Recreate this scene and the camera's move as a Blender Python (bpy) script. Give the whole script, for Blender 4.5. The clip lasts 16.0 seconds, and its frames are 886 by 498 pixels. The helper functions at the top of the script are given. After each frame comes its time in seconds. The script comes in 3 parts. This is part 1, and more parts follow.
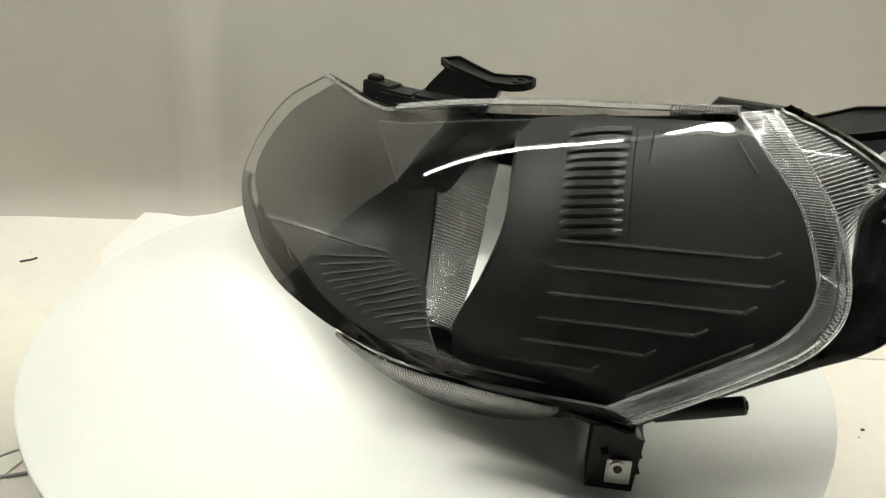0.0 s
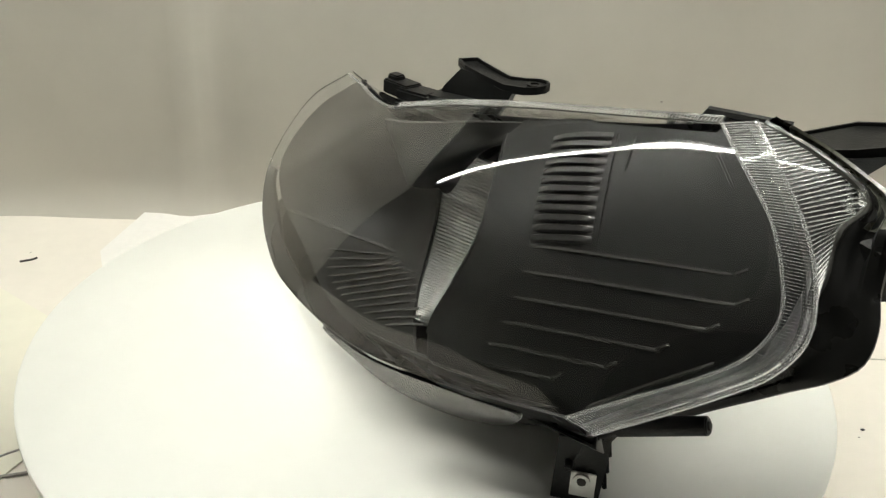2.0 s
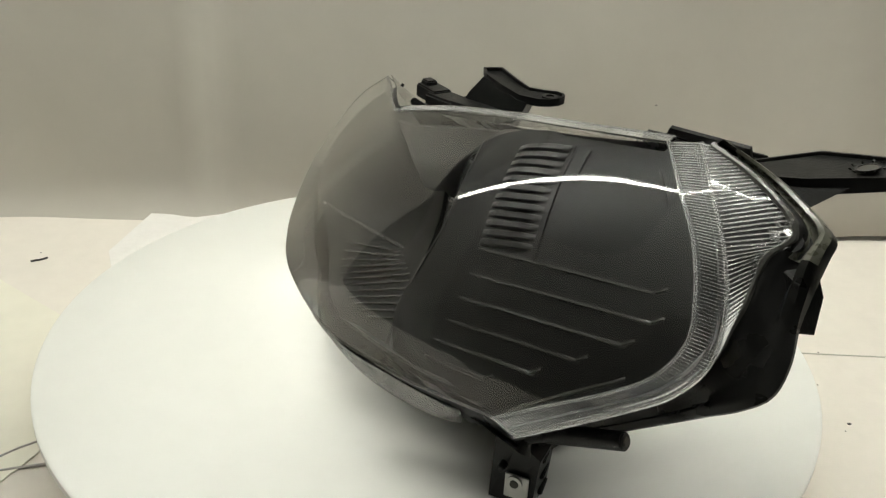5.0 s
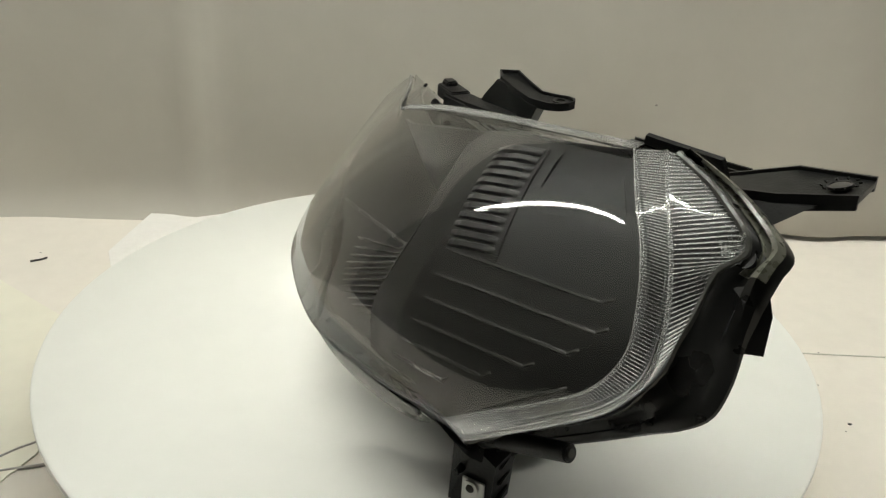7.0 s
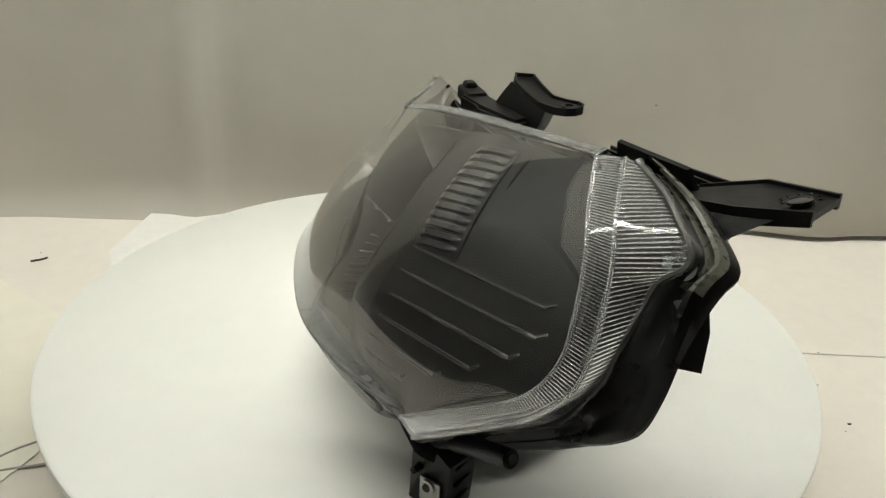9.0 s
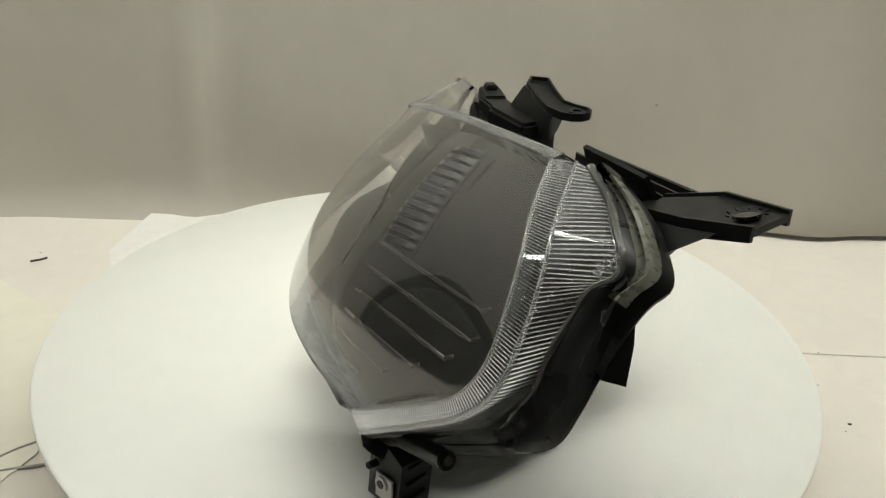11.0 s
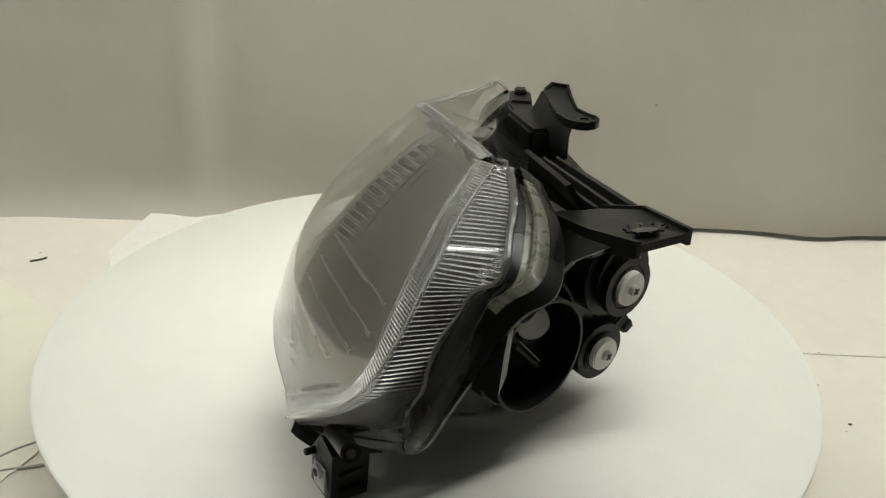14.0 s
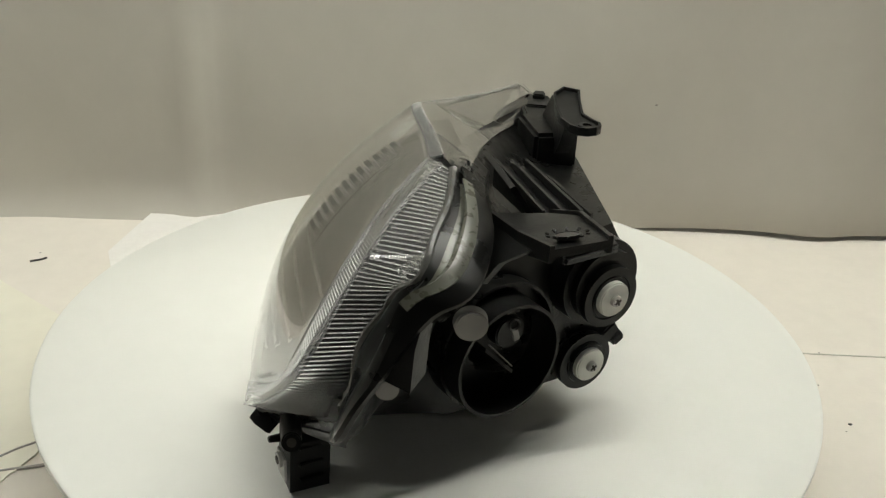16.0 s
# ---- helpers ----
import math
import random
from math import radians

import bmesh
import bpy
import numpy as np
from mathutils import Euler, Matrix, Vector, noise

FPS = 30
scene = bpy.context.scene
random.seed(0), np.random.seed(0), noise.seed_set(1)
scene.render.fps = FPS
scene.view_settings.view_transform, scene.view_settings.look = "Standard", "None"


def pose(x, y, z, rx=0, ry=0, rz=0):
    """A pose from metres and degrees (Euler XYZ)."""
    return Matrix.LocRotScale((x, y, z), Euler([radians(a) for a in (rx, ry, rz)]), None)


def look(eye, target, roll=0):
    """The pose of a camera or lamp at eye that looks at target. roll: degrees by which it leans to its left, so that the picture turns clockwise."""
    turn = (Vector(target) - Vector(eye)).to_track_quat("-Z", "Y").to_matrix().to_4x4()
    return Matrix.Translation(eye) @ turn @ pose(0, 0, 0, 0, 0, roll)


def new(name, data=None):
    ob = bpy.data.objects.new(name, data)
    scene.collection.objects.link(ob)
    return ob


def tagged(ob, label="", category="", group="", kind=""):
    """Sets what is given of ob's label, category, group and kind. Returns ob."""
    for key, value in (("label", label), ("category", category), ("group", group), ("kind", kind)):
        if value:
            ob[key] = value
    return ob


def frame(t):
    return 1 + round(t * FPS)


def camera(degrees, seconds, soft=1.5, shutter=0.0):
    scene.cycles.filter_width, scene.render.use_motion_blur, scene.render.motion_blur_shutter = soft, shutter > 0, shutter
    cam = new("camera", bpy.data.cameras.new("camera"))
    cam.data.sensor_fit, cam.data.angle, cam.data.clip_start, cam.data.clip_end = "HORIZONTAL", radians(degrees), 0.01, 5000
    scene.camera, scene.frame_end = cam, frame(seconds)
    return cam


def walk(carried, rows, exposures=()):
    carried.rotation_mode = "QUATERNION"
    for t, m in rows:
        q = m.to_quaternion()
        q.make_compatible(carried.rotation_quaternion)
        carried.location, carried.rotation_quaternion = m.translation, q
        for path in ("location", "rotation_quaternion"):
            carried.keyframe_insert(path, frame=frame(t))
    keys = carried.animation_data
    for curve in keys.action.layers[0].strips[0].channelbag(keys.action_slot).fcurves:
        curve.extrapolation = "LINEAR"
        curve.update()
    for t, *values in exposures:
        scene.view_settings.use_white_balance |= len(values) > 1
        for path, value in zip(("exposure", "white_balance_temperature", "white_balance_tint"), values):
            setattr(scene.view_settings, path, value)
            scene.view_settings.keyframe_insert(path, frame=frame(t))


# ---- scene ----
# ---------------------------------------------------------------- camera and walk
EYE = Vector((0.0, -0.6479, 0.3946))
AIM = Vector((0.00791, 0.89663, -0.44272))


def view(back):
    """The camera's pose, drawn back along its own line of sight by so many metres."""
    eye = EYE - AIM * back
    return look(eye, eye + AIM, 3.02)


cam = camera(50.63, 16.0, 1.3)
walk(cam, [(0.0, view(-0.0234)), (2.0, view(-0.0234)), (2.35, view(0.0027)), (4.2, view(0.0027)), (6.3, view(0.0009)),
           (7.0, view(0.0009)), (7.8, view(0.0018)), (9.2, view(0.0018)), (11.3, view(0.0009)), (15.2, view(0.0003)),
           (16.0, view(0.0003))],
     [(0.0, 0.36), (2.0, 0.32), (3.0, 0.20), (4.2, 0.13), (6.4, 0.11), (7.0, 0.03), (16.0, 0.0)])

# ---------------------------------------------------------------- light
world = bpy.data.worlds.new("room_dark")
world.use_nodes = True
world.node_tree.nodes["Background"].inputs[0].default_value = (0.9, 0.95, 1.0, 1)
world.node_tree.nodes["Background"].inputs[1].default_value = 0.02
scene.world = world
TUBE_POWER = 73.0
SECOND_TUBE_POWER = 119.0
# strength of the added fill tube
FILL_TUBE_POWER = 8.0

# ---------------------------------------------------------------- small tools


def material(name, base, rough=0.5, metal=0.0, grain=0.0, grain_scale=200.0, bump=0.0, bump_scale=300.0, stain=0.0,
             stain_scale=6.0, coat=0.0, rough_var=0.0):
    m = bpy.data.materials.new(name)
    m.use_nodes = True
    nt = m.node_tree
    b = nt.nodes["Principled BSDF"]
    b.inputs["Base Color"].default_value = (*base, 1)
    b.inputs["Roughness"].default_value = rough
    b.inputs["Metallic"].default_value = metal
    b.inputs["Coat Weight"].default_value = coat
    co = nt.nodes.new("ShaderNodeTexCoord")

    def noise_node(scale, detail=4.0):
        n = nt.nodes.new("ShaderNodeTexNoise")
        n.inputs["Scale"].default_value = scale
        n.inputs["Detail"].default_value = detail
        nt.links.new(co.outputs["Object"], n.inputs["Vector"])
        return n

    def ranged(src, low, high):
        r = nt.nodes.new("ShaderNodeMapRange")
        r.inputs["From Min"].default_value, r.inputs["From Max"].default_value = 0.3, 0.7
        r.inputs["To Min"].default_value, r.inputs["To Max"].default_value = low, high
        nt.links.new(src, r.inputs["Value"])
        return r.outputs["Result"]

    factor = None
    if grain:
        factor = ranged(noise_node(grain_scale).outputs["Fac"], 1 - grain, 1 + grain)
    if stain:
        s = ranged(noise_node(stain_scale, 6.0).outputs["Fac"], 1 - stain, 1.0)
        if factor is None:
            factor = s
        else:
            mul = nt.nodes.new("ShaderNodeMath")
            mul.operation = "MULTIPLY"
            nt.links.new(factor, mul.inputs[0])
            nt.links.new(s, mul.inputs[1])
            factor = mul.outputs[0]
    if factor is not None:
        v = nt.nodes.new("ShaderNodeVectorMath")
        v.operation = "SCALE"
        v.inputs[0].default_value = base
        nt.links.new(factor, v.inputs["Scale"])
        nt.links.new(v.outputs[0], b.inputs["Base Color"])
    if rough_var:
        nt.links.new(ranged(noise_node(stain_scale * 4).outputs["Fac"], max(rough - rough_var, 0.02), rough + rough_var),
                     b.inputs["Roughness"])
    if bump:
        bp = nt.nodes.new("ShaderNodeBump")
        bp.inputs["Strength"].default_value = bump
        bp.inputs["Distance"].default_value = 0.001
        nt.links.new(noise_node(bump_scale).outputs["Fac"], bp.inputs["Height"])
        nt.links.new(bp.outputs[0], b.inputs["Normal"])
    return m


def clear_plastic(name, rough, tint=(1, 1, 1)):
    m = material(name, tint, rough)
    b = m.node_tree.nodes["Principled BSDF"]
    b.inputs["Transmission Weight"].default_value = 1.0
    b.inputs["IOR"].default_value = 1.49
    return m


def glowing(name, colour, strength):
    m = bpy.data.materials.new(name)
    m.use_nodes = True
    nt = m.node_tree
    e = nt.nodes.new("ShaderNodeEmission")
    e.inputs[0].default_value, e.inputs[1].default_value = (*colour, 1), strength
    nt.links.new(e.outputs[0], nt.nodes["Material Output"].inputs[0])
    return m


WHITE_BOARD = material("white_board", (0.84, 0.84, 0.80), 0.38, grain=0.01, grain_scale=40, stain=0.03, stain_scale=5, bump=0.05, bump_scale=500, rough_var=0.06)
BOARD_EDGE = material("board_edge", (0.62, 0.60, 0.54), 0.6, grain=0.06, grain_scale=150)
TABLE_WHITE = material("table_white", (0.80, 0.75, 0.68), 0.5, grain=0.02, grain_scale=60, stain=0.08, stain_scale=4, bump=0.1, bump_scale=300)
PAPER_WALL = material("backdrop_paper", (0.52, 0.495, 0.44), 0.75, grain=0.015, grain_scale=30, stain=0.06, stain_scale=2.2, bump=0.25, bump_scale=14)
PAPER = material("paper", (0.80, 0.78, 0.75), 0.7, grain=0.02, bump=0.1)
# paints of the unseen room, set by how much the lens should reflect
ROOM_PAINT = material("room_paint", (0.06, 0.058, 0.052), 0.8, grain=0.02, grain_scale=20, stain=0.1, stain_scale=1)
PALE_PAINT = material("pale_paint", (0.20, 0.19, 0.17), 0.8, grain=0.02, grain_scale=20, stain=0.1, stain_scale=1)
CEILING_PAINT = material("ceiling_paint", (0.09, 0.088, 0.085), 0.85, stain=0.06, stain_scale=1)
BLACK = material("black_plastic", (0.008, 0.008, 0.0078), 0.38, grain=0.15, grain_scale=90, bump=0.25, bump_scale=900, rough_var=0.08, stain_scale=10)
BLACK_GLOSS = material("moulded_black", (0.0075, 0.0075, 0.007), 0.32, grain=0.1, grain_scale=60, bump=0.10, bump_scale=120, rough_var=0.10, stain_scale=14)
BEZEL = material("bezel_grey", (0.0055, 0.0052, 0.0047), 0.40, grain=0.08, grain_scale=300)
BEZEL.node_tree.nodes["Principled BSDF"].inputs["Specular IOR Level"].default_value = 0.35
for dull in (BEZEL, BLACK, BLACK_GLOSS):
    dull.node_tree.nodes["Principled BSDF"].inputs["Specular IOR Level"].default_value = 0.25
# paler copy of the bezel grey: glints on raised edges are put into the colour
BEZEL_GLINT = material("bezel_glint", (0.048, 0.047, 0.044), 0.25, grain=0.08, grain_scale=200)
# lighter than the bezel, as the lit look of the slats is coloured in
LOUVRE_LIT = material("louvre_lit", (0.015, 0.0146, 0.0135), 0.30, grain=0.08, grain_scale=200)
CHROME = material("reflector_chrome", (0.62, 0.62, 0.60), 0.22, 1.0, bump=0.05, bump_scale=120)
ZINC = material("zinc_steel", (0.50, 0.49, 0.47), 0.30, 1.0, grain=0.08, grain_scale=200, bump=0.1, bump_scale=500)
DARK_STEEL = material("dark_steel", (0.16, 0.155, 0.15), 0.35, 1.0)
SOFT_CHROME = material("soft_chrome", (0.66, 0.655, 0.64), 0.48, 1.0, bump=0.05, bump_scale=80)
NYLON = material("white_nylon", (0.72, 0.71, 0.66), 0.4, grain=0.04, grain_scale=120)
GREY_CAP = material("grey_nylon", (0.30, 0.295, 0.28), 0.45, grain=0.05, grain_scale=120)
GLUE = material("seam_sealant", (0.06, 0.06, 0.055), 0.2, bump=0.8, bump_scale=250)
FLANGE_GREY = material("flange_grey", (0.115, 0.115, 0.092), 0.30, grain=0.12, grain_scale=160, stain=0.35, stain_scale=60, bump=0.25, bump_scale=140, rough_var=0.08)
# shade inside holes and slots, given as a dark colour
HOLE_SHADE = material("hole_shade", (0.05, 0.045, 0.04), 0.8)
COVER = material("cover_paper", (0.80, 0.77, 0.66), 0.6, grain=0.02, grain_scale=40, stain=0.06, stain_scale=7)
CORD = material("grey_cord", (0.30, 0.28, 0.26), 0.5)
SPECK = material("dirt", (0.03, 0.028, 0.025), 0.7)
LENS = clear_plastic("clear_lens", 0.0)
RIBBED = clear_plastic("ribbed_lens", 0.04, (0.92, 0.92, 0.91))
RIBBED.node_tree.nodes["Principled BSDF"].inputs["Transmission Weight"].default_value = 0.98
BEAD = clear_plastic("bead_lens", 0.15, (0.95, 0.95, 0.94))
BEAD.node_tree.nodes["Principled BSDF"].inputs["Transmission Weight"].default_value = 0.94
BAR = clear_plastic("rib_lens", 0.10, (0.95, 0.95, 0.94))
BAR.node_tree.nodes["Principled BSDF"].inputs["Transmission Weight"].default_value = 0.84
WINDOW = clear_plastic("window_lens", 0.05, (0.42, 0.41, 0.39))
TUBE_GLOW = glowing("tube_glow", (1.0, 1.0, 0.90), TUBE_POWER)
SECOND_GLOW = glowing("second_tube_glow", (1.0, 1.0, 0.90), SECOND_TUBE_POWER)
FILL_GLOW = glowing("fill_tube_glow", (1.0, 0.985, 0.92), FILL_TUBE_POWER)
FIXTURE = material("fixture_enamel", (0.8, 0.8, 0.78), 0.4)


def mesh_object(name, verts, faces, mat, parent=None, label="", smooth=True):
    me = bpy.data.meshes.new(name)
    me.from_pydata([tuple(v) for v in verts], [], faces)
    bm = bmesh.new()
    bm.from_mesh(me)
    bmesh.ops.recalc_face_normals(bm, faces=bm.faces)
    bm.to_mesh(me)
    bm.free()
    return finish(name, me, mat, parent, label, smooth)


def finish(name, me, mat, parent, label, smooth=True):
    me.materials.append(mat)
    if smooth:
        me.polygons.foreach_set("use_smooth", [True] * len(me.polygons))
        me.set_sharp_from_angle(angle=radians(38))
    ob = new(name, me)
    if parent is not None:
        ob.parent = parent
    if label:
        tagged(ob, label)
    return ob


def part(name, bm, mat, parent=None, label="", bevel=0.0, smooth=True):
    if bevel:
        sharp = [e for e in bm.edges if len(e.link_faces) == 2 and e.calc_face_angle() > 0.6]
        bmesh.ops.bevel(bm, geom=sharp, offset=bevel, segments=5 if bevel > 0.006 else 2, affect="EDGES", clamp_overlap=True)
    bmesh.ops.recalc_face_normals(bm, faces=bm.faces)
    me = bpy.data.meshes.new(name)
    bm.to_mesh(me)
    bm.free()
    return finish(name, me, mat, parent, label, smooth)


def add_prism(bm, poly, along):
    """A solid from a closed outline of points, pushed along a vector."""
    along = Vector(along)
    lo = [bm.verts.new(Vector(p)) for p in poly]
    hi = [bm.verts.new(Vector(p) + along) for p in poly]
    n = len(lo)
    bm.faces.new(lo[::-1])
    bm.faces.new(hi)
    for i in range(n):
        bm.faces.new((lo[i], lo[(i + 1) % n], hi[(i + 1) % n], hi[i]))


def add_box(bm, centre, size, turn=None):
    m = Matrix.Translation(centre) @ (turn.to_4x4() if turn else Matrix.Identity(4)) @ Matrix.Diagonal((*size, 1))
    bmesh.ops.create_cube(bm, size=1, matrix=m)


def add_rod(bm, a, b, r0, r1=None, seg=20):
    a, b = Vector(a), Vector(b)
    q = (b - a).to_track_quat("Z", "Y").to_matrix().to_4x4()
    bmesh.ops.create_cone(bm, cap_ends=True, segments=seg, radius1=r0, radius2=r0 if r1 is None else r1, depth=(b - a).length,
                          matrix=Matrix.Translation((a + b) / 2) @ q)


def add_ring(bm, centre, axis, r_in, r_out, depth, seg=40):
    """A flat ring or tube with real thickness."""
    q = Matrix.Translation(centre) @ Vector(axis).to_track_quat("Z", "Y").to_matrix().to_4x4()
    rows = []
    for r, z in ((r_in, 0), (r_out, 0), (r_out, depth), (r_in, depth)):
        rows.append([bm.verts.new(q @ Vector((r * math.cos(2 * math.pi * k / seg), r * math.sin(2 * math.pi * k / seg), z))) for k in range(seg)])
    for j in range(4):
        for k in range(seg):
            bm.faces.new((rows[j][k], rows[j][(k + 1) % seg], rows[(j + 1) % 4][(k + 1) % seg], rows[(j + 1) % 4][k]))


def spline(pts, n):
    """n points, evenly spaced, on a smooth line through the control points."""
    p = np.array(pts, float)
    p = np.vstack([2 * p[0] - p[1], p, 2 * p[-1] - p[-2]])
    fine = []
    for i in range(1, len(p) - 2):
        for s in np.linspace(0, 1, 24, endpoint=False):
            a, b, c, d = p[i - 1], p[i], p[i + 1], p[i + 2]
            fine.append(0.5 * (2 * b + (c - a) * s + (2 * a - 5 * b + 4 * c - d) * s * s + (3 * b - a - 3 * c + d) * s ** 3))
    fine = np.array(fine + [p[-2]])
    run = np.r_[0, np.cumsum(np.linalg.norm(np.diff(fine, axis=0), axis=1))]
    at = np.linspace(0, run[-1], n)
    return np.stack([np.interp(at, run, fine[:, k]) for k in range(3)], -1)


# ---------------------------------------------------------------- the unseen room added round the table
TABLE_Z = -0.075


def build_room():
    def plate(name, size, centre, mat, label, turn=0.0):
        bm = bmesh.new()
        add_box(bm, (0, 0, 0), size)
        ob = part(name, bm, mat, smooth=False)
        ob.matrix_basis = pose(*centre, 0, 0, turn)
        tagged(ob, label, kind="structure")
        return ob

    # unseen shell: dark to keep reflections low, left wall paler to brighten them
    plate("floor", (4.4, 4.4, 0.05), (-0.2, -1.1, -0.90), ROOM_PAINT, "unseen floor, added dark to hold back bounced light")
    plate("ceiling", (4.4, 4.4, 0.05), (-0.2, -1.1, 2.15), CEILING_PAINT, "unseen ceiling, added dark so the lens reflects little")
    plate("wall_back", (4.4, 0.06, 3.1), (-0.2, 1.0, 0.62), ROOM_PAINT, "unseen dark wall added behind the backdrop")
    plate("wall_front", (4.4, 0.06, 3.1), (-0.2, -3.2, 0.62), ROOM_PAINT, "unseen wall added behind the camera, dark for the lens reflections")
    plate("wall_left", (0.06, 4.3, 3.1), (-2.35, -1.1, 0.62), PALE_PAINT, "unseen side wall, added with its paint set for the lens reflections")
    plate("wall_right", (0.06, 4.3, 3.1), (1.95, -1.1, 0.62), ROOM_PAINT, "unseen side wall, added with its paint set for the lens reflections")


def build_backdrop():
    """White paper hung behind the table: a gently buckled sheet with a vertical fold."""
    nx, nz = 150, 60
    verts, faces = [], []
    for j in range(nz + 1):
        for i in range(nx + 1):
            x = -1.0 + 2.0 * i / nx
            lift = 0.5 + 0.5 * math.tanh((x - 0.18) * 8)
            z = TABLE_Z - 0.003 + 0.0105 * lift + 0.75 * (j / nz) ** 1.7
            y = 0.368 + 0.024 * x
            y += 0.009 * noise.noise(Vector((x * 3.0, z * 3.5, 1.7))) + 0.0035 * noise.noise(Vector((x * 9, z * 8, 4.1)))
            for fold, depth, wide in ((-0.278, 0.008, 0.020), (-0.240, -0.006, 0.024), (0.46, 0.012, 0.05), (0.12, 0.006, 0.07), (-0.55, 0.010, 0.06)):
                lean = fold + 0.03 * (z - 0.1)
                y -= depth * math.exp(-((x - lean) / wide) ** 2)
            low = max(0.0, 1 - (z - TABLE_Z) / 0.060)
            y -= 0.016 * low ** 3 * (0.5 - 0.5 * math.tanh((x - 0.1) * 6))
            y += 0.010 * low ** 2 * (0.5 + 0.5 * math.tanh((x - 0.1) * 6))
            verts.append((x, y, z))
    w = nx + 1
    for j in range(nz):
        for i in range(nx):
            faces.append((j * w + i, j * w + i + 1, (j + 1) * w + i + 1, (j + 1) * w + i))
    ob = mesh_object("backdrop", verts, faces, PAPER_WALL)
    ob.modifiers.new("sheet", "SOLIDIFY").thickness = 0.002
    tagged(ob, "buckled off-white paper backdrop hanging behind the table", kind="structure")


def build_table():
    bm = bmesh.new()
    add_box(bm, (0, -0.05, TABLE_Z - 0.02), (2.4, 1.4, 0.04))
    table = new("work_table")
    tagged(table, "wide white work table with worn scuffed top", "table")
    part("tabletop", bm, TABLE_WHITE, table, "scuffed white tabletop", bevel=0.003)
    for x in (-1.1, 1.1):
        for y in (-0.68, 0.55):
            bm = bmesh.new()
            add_box(bm, (x, y, (TABLE_Z - 0.04 - 0.875) / 2), (0.05, 0.05, 0.875 + TABLE_Z - 0.04))
            part("leg", bm, FIXTURE, table)


def build_tubes():
    def tube(a, b, mat, label):
        a, b = Vector(a), Vector(b)
        lamp = new("fluorescent_light")
        tagged(lamp, label, "lamp", "fluorescent lights of the room")
        bm = bmesh.new()
        add_rod(bm, a, b, 0.013, seg=16)
        part("tube", bm, mat, lamp, "bright white glowing tube")
        d = (b - a).normalized()
        up = Vector((0, 0, 1))
        turn = Matrix((d, up.cross(d), up)).transposed()
        bm = bmesh.new()
        add_box(bm, (a + b) / 2 + Vector((0, 0, 0.05)), ((b - a).length + 0.06, 0.05, 0.035), turn)
        part("fixture", bm, FIXTURE, lamp, "white enamelled batten", bevel=0.004)
        for p in (a - d * 0.012, b + d * 0.012):
            bm = bmesh.new()
            add_box(bm, p + Vector((0, 0, 0.01)), (0.02, 0.03, 0.055), turn)
            part("lamp_holder", bm, NYLON, lamp)
        for s in (0.15, 0.85):
            q = a.lerp(b, s)
            bm = bmesh.new()
            add_rod(bm, q + Vector((0, 0, 0.06)), (q.x, q.y, 2.125), 0.003, seg=8)
            part("hanger", bm, ZINC, lamp)

    tube((-0.245, -0.072, 1.15), (-1.45, 0.418, 1.15), TUBE_GLOW, "long white fluorescent tube hung on a batten over the table")
    tube((0.97, 0.24, 1.15), (-0.17, -0.10, 1.15), SECOND_GLOW, "second white fluorescent tube hung in line over the table")
    # unseen tube behind the camera, added only as fill light
    tube((0.9, -1.9, 1.42), (-0.3, -1.9, 1.42), FILL_GLOW, "unseen tube added behind the camera as weak fill light")


build_room()
build_backdrop()
build_table()
build_tubes()

# ---------------------------------------------------------------- the turntable
DISC_R = 0.30


def build_turntable():
    table = new("turntable")
    tagged(table, "round white rotating display turntable on the table", "turntable")
    bm = bmesh.new()
    rings = []
    seg = 160
    for r, z in ((0.0, 0.0), (DISC_R * 0.5, 0.0), (DISC_R - 0.002, 0.0), (DISC_R, -0.0015), (DISC_R, -0.0065), (DISC_R - 0.0015, -0.008), (DISC_R * 0.5, -0.008)):
        if r == 0:
            rings.append([bm.verts.new((0, 0, z))])
        else:
            rings.append([bm.verts.new((r * math.cos(2 * math.pi * k / seg), r * math.sin(2 * math.pi * k / seg), z)) for k in range(seg)])
    for k in range(seg):
        bm.faces.new((rings[0][0], rings[1][k], rings[1][(k + 1) % seg]))
    for a, b in zip(rings[1:-1], rings[2:]):
        for k in range(seg):
            bm.faces.new((a[k], b[k], b[(k + 1) % seg], a[(k + 1) % seg]))
    bm.faces.new(rings[-1])
    part("disc", bm, WHITE_BOARD, table, "smooth white round board")
    bm = bmesh.new()
    add_ring(bm, (0, 0, TABLE_Z), (0, 0, 1), 0.10, 0.17, -TABLE_Z - 0.0085, 80)
    part("drum", bm, FIXTURE, table, "low white motor drum", bevel=0.002)
    return table


turntable = build_turntable()

# ---------------------------------------------------------------- the headlight
# Its own frame: a to the lamp's outer side, b up the face, c out of the face.
CEN = Vector((0.02857, -0.07381, 0.14352))
AX_A = Vector((0.78373, -0.62111, 0.0))
AX_B = Vector((0.38706, 0.48841, 0.78207))
AX_C = Vector((-0.48575, -0.61293, 0.62319))


def at(a, b, c):
    p = CEN + AX_A * a + AX_B * b + AX_C * c
    p.z = max(p.z, 0.002)
    return p


def bulge(a, b):
    """How far the clear face stands out at (a, b)."""
    x, y = a / 0.15, b / 0.15
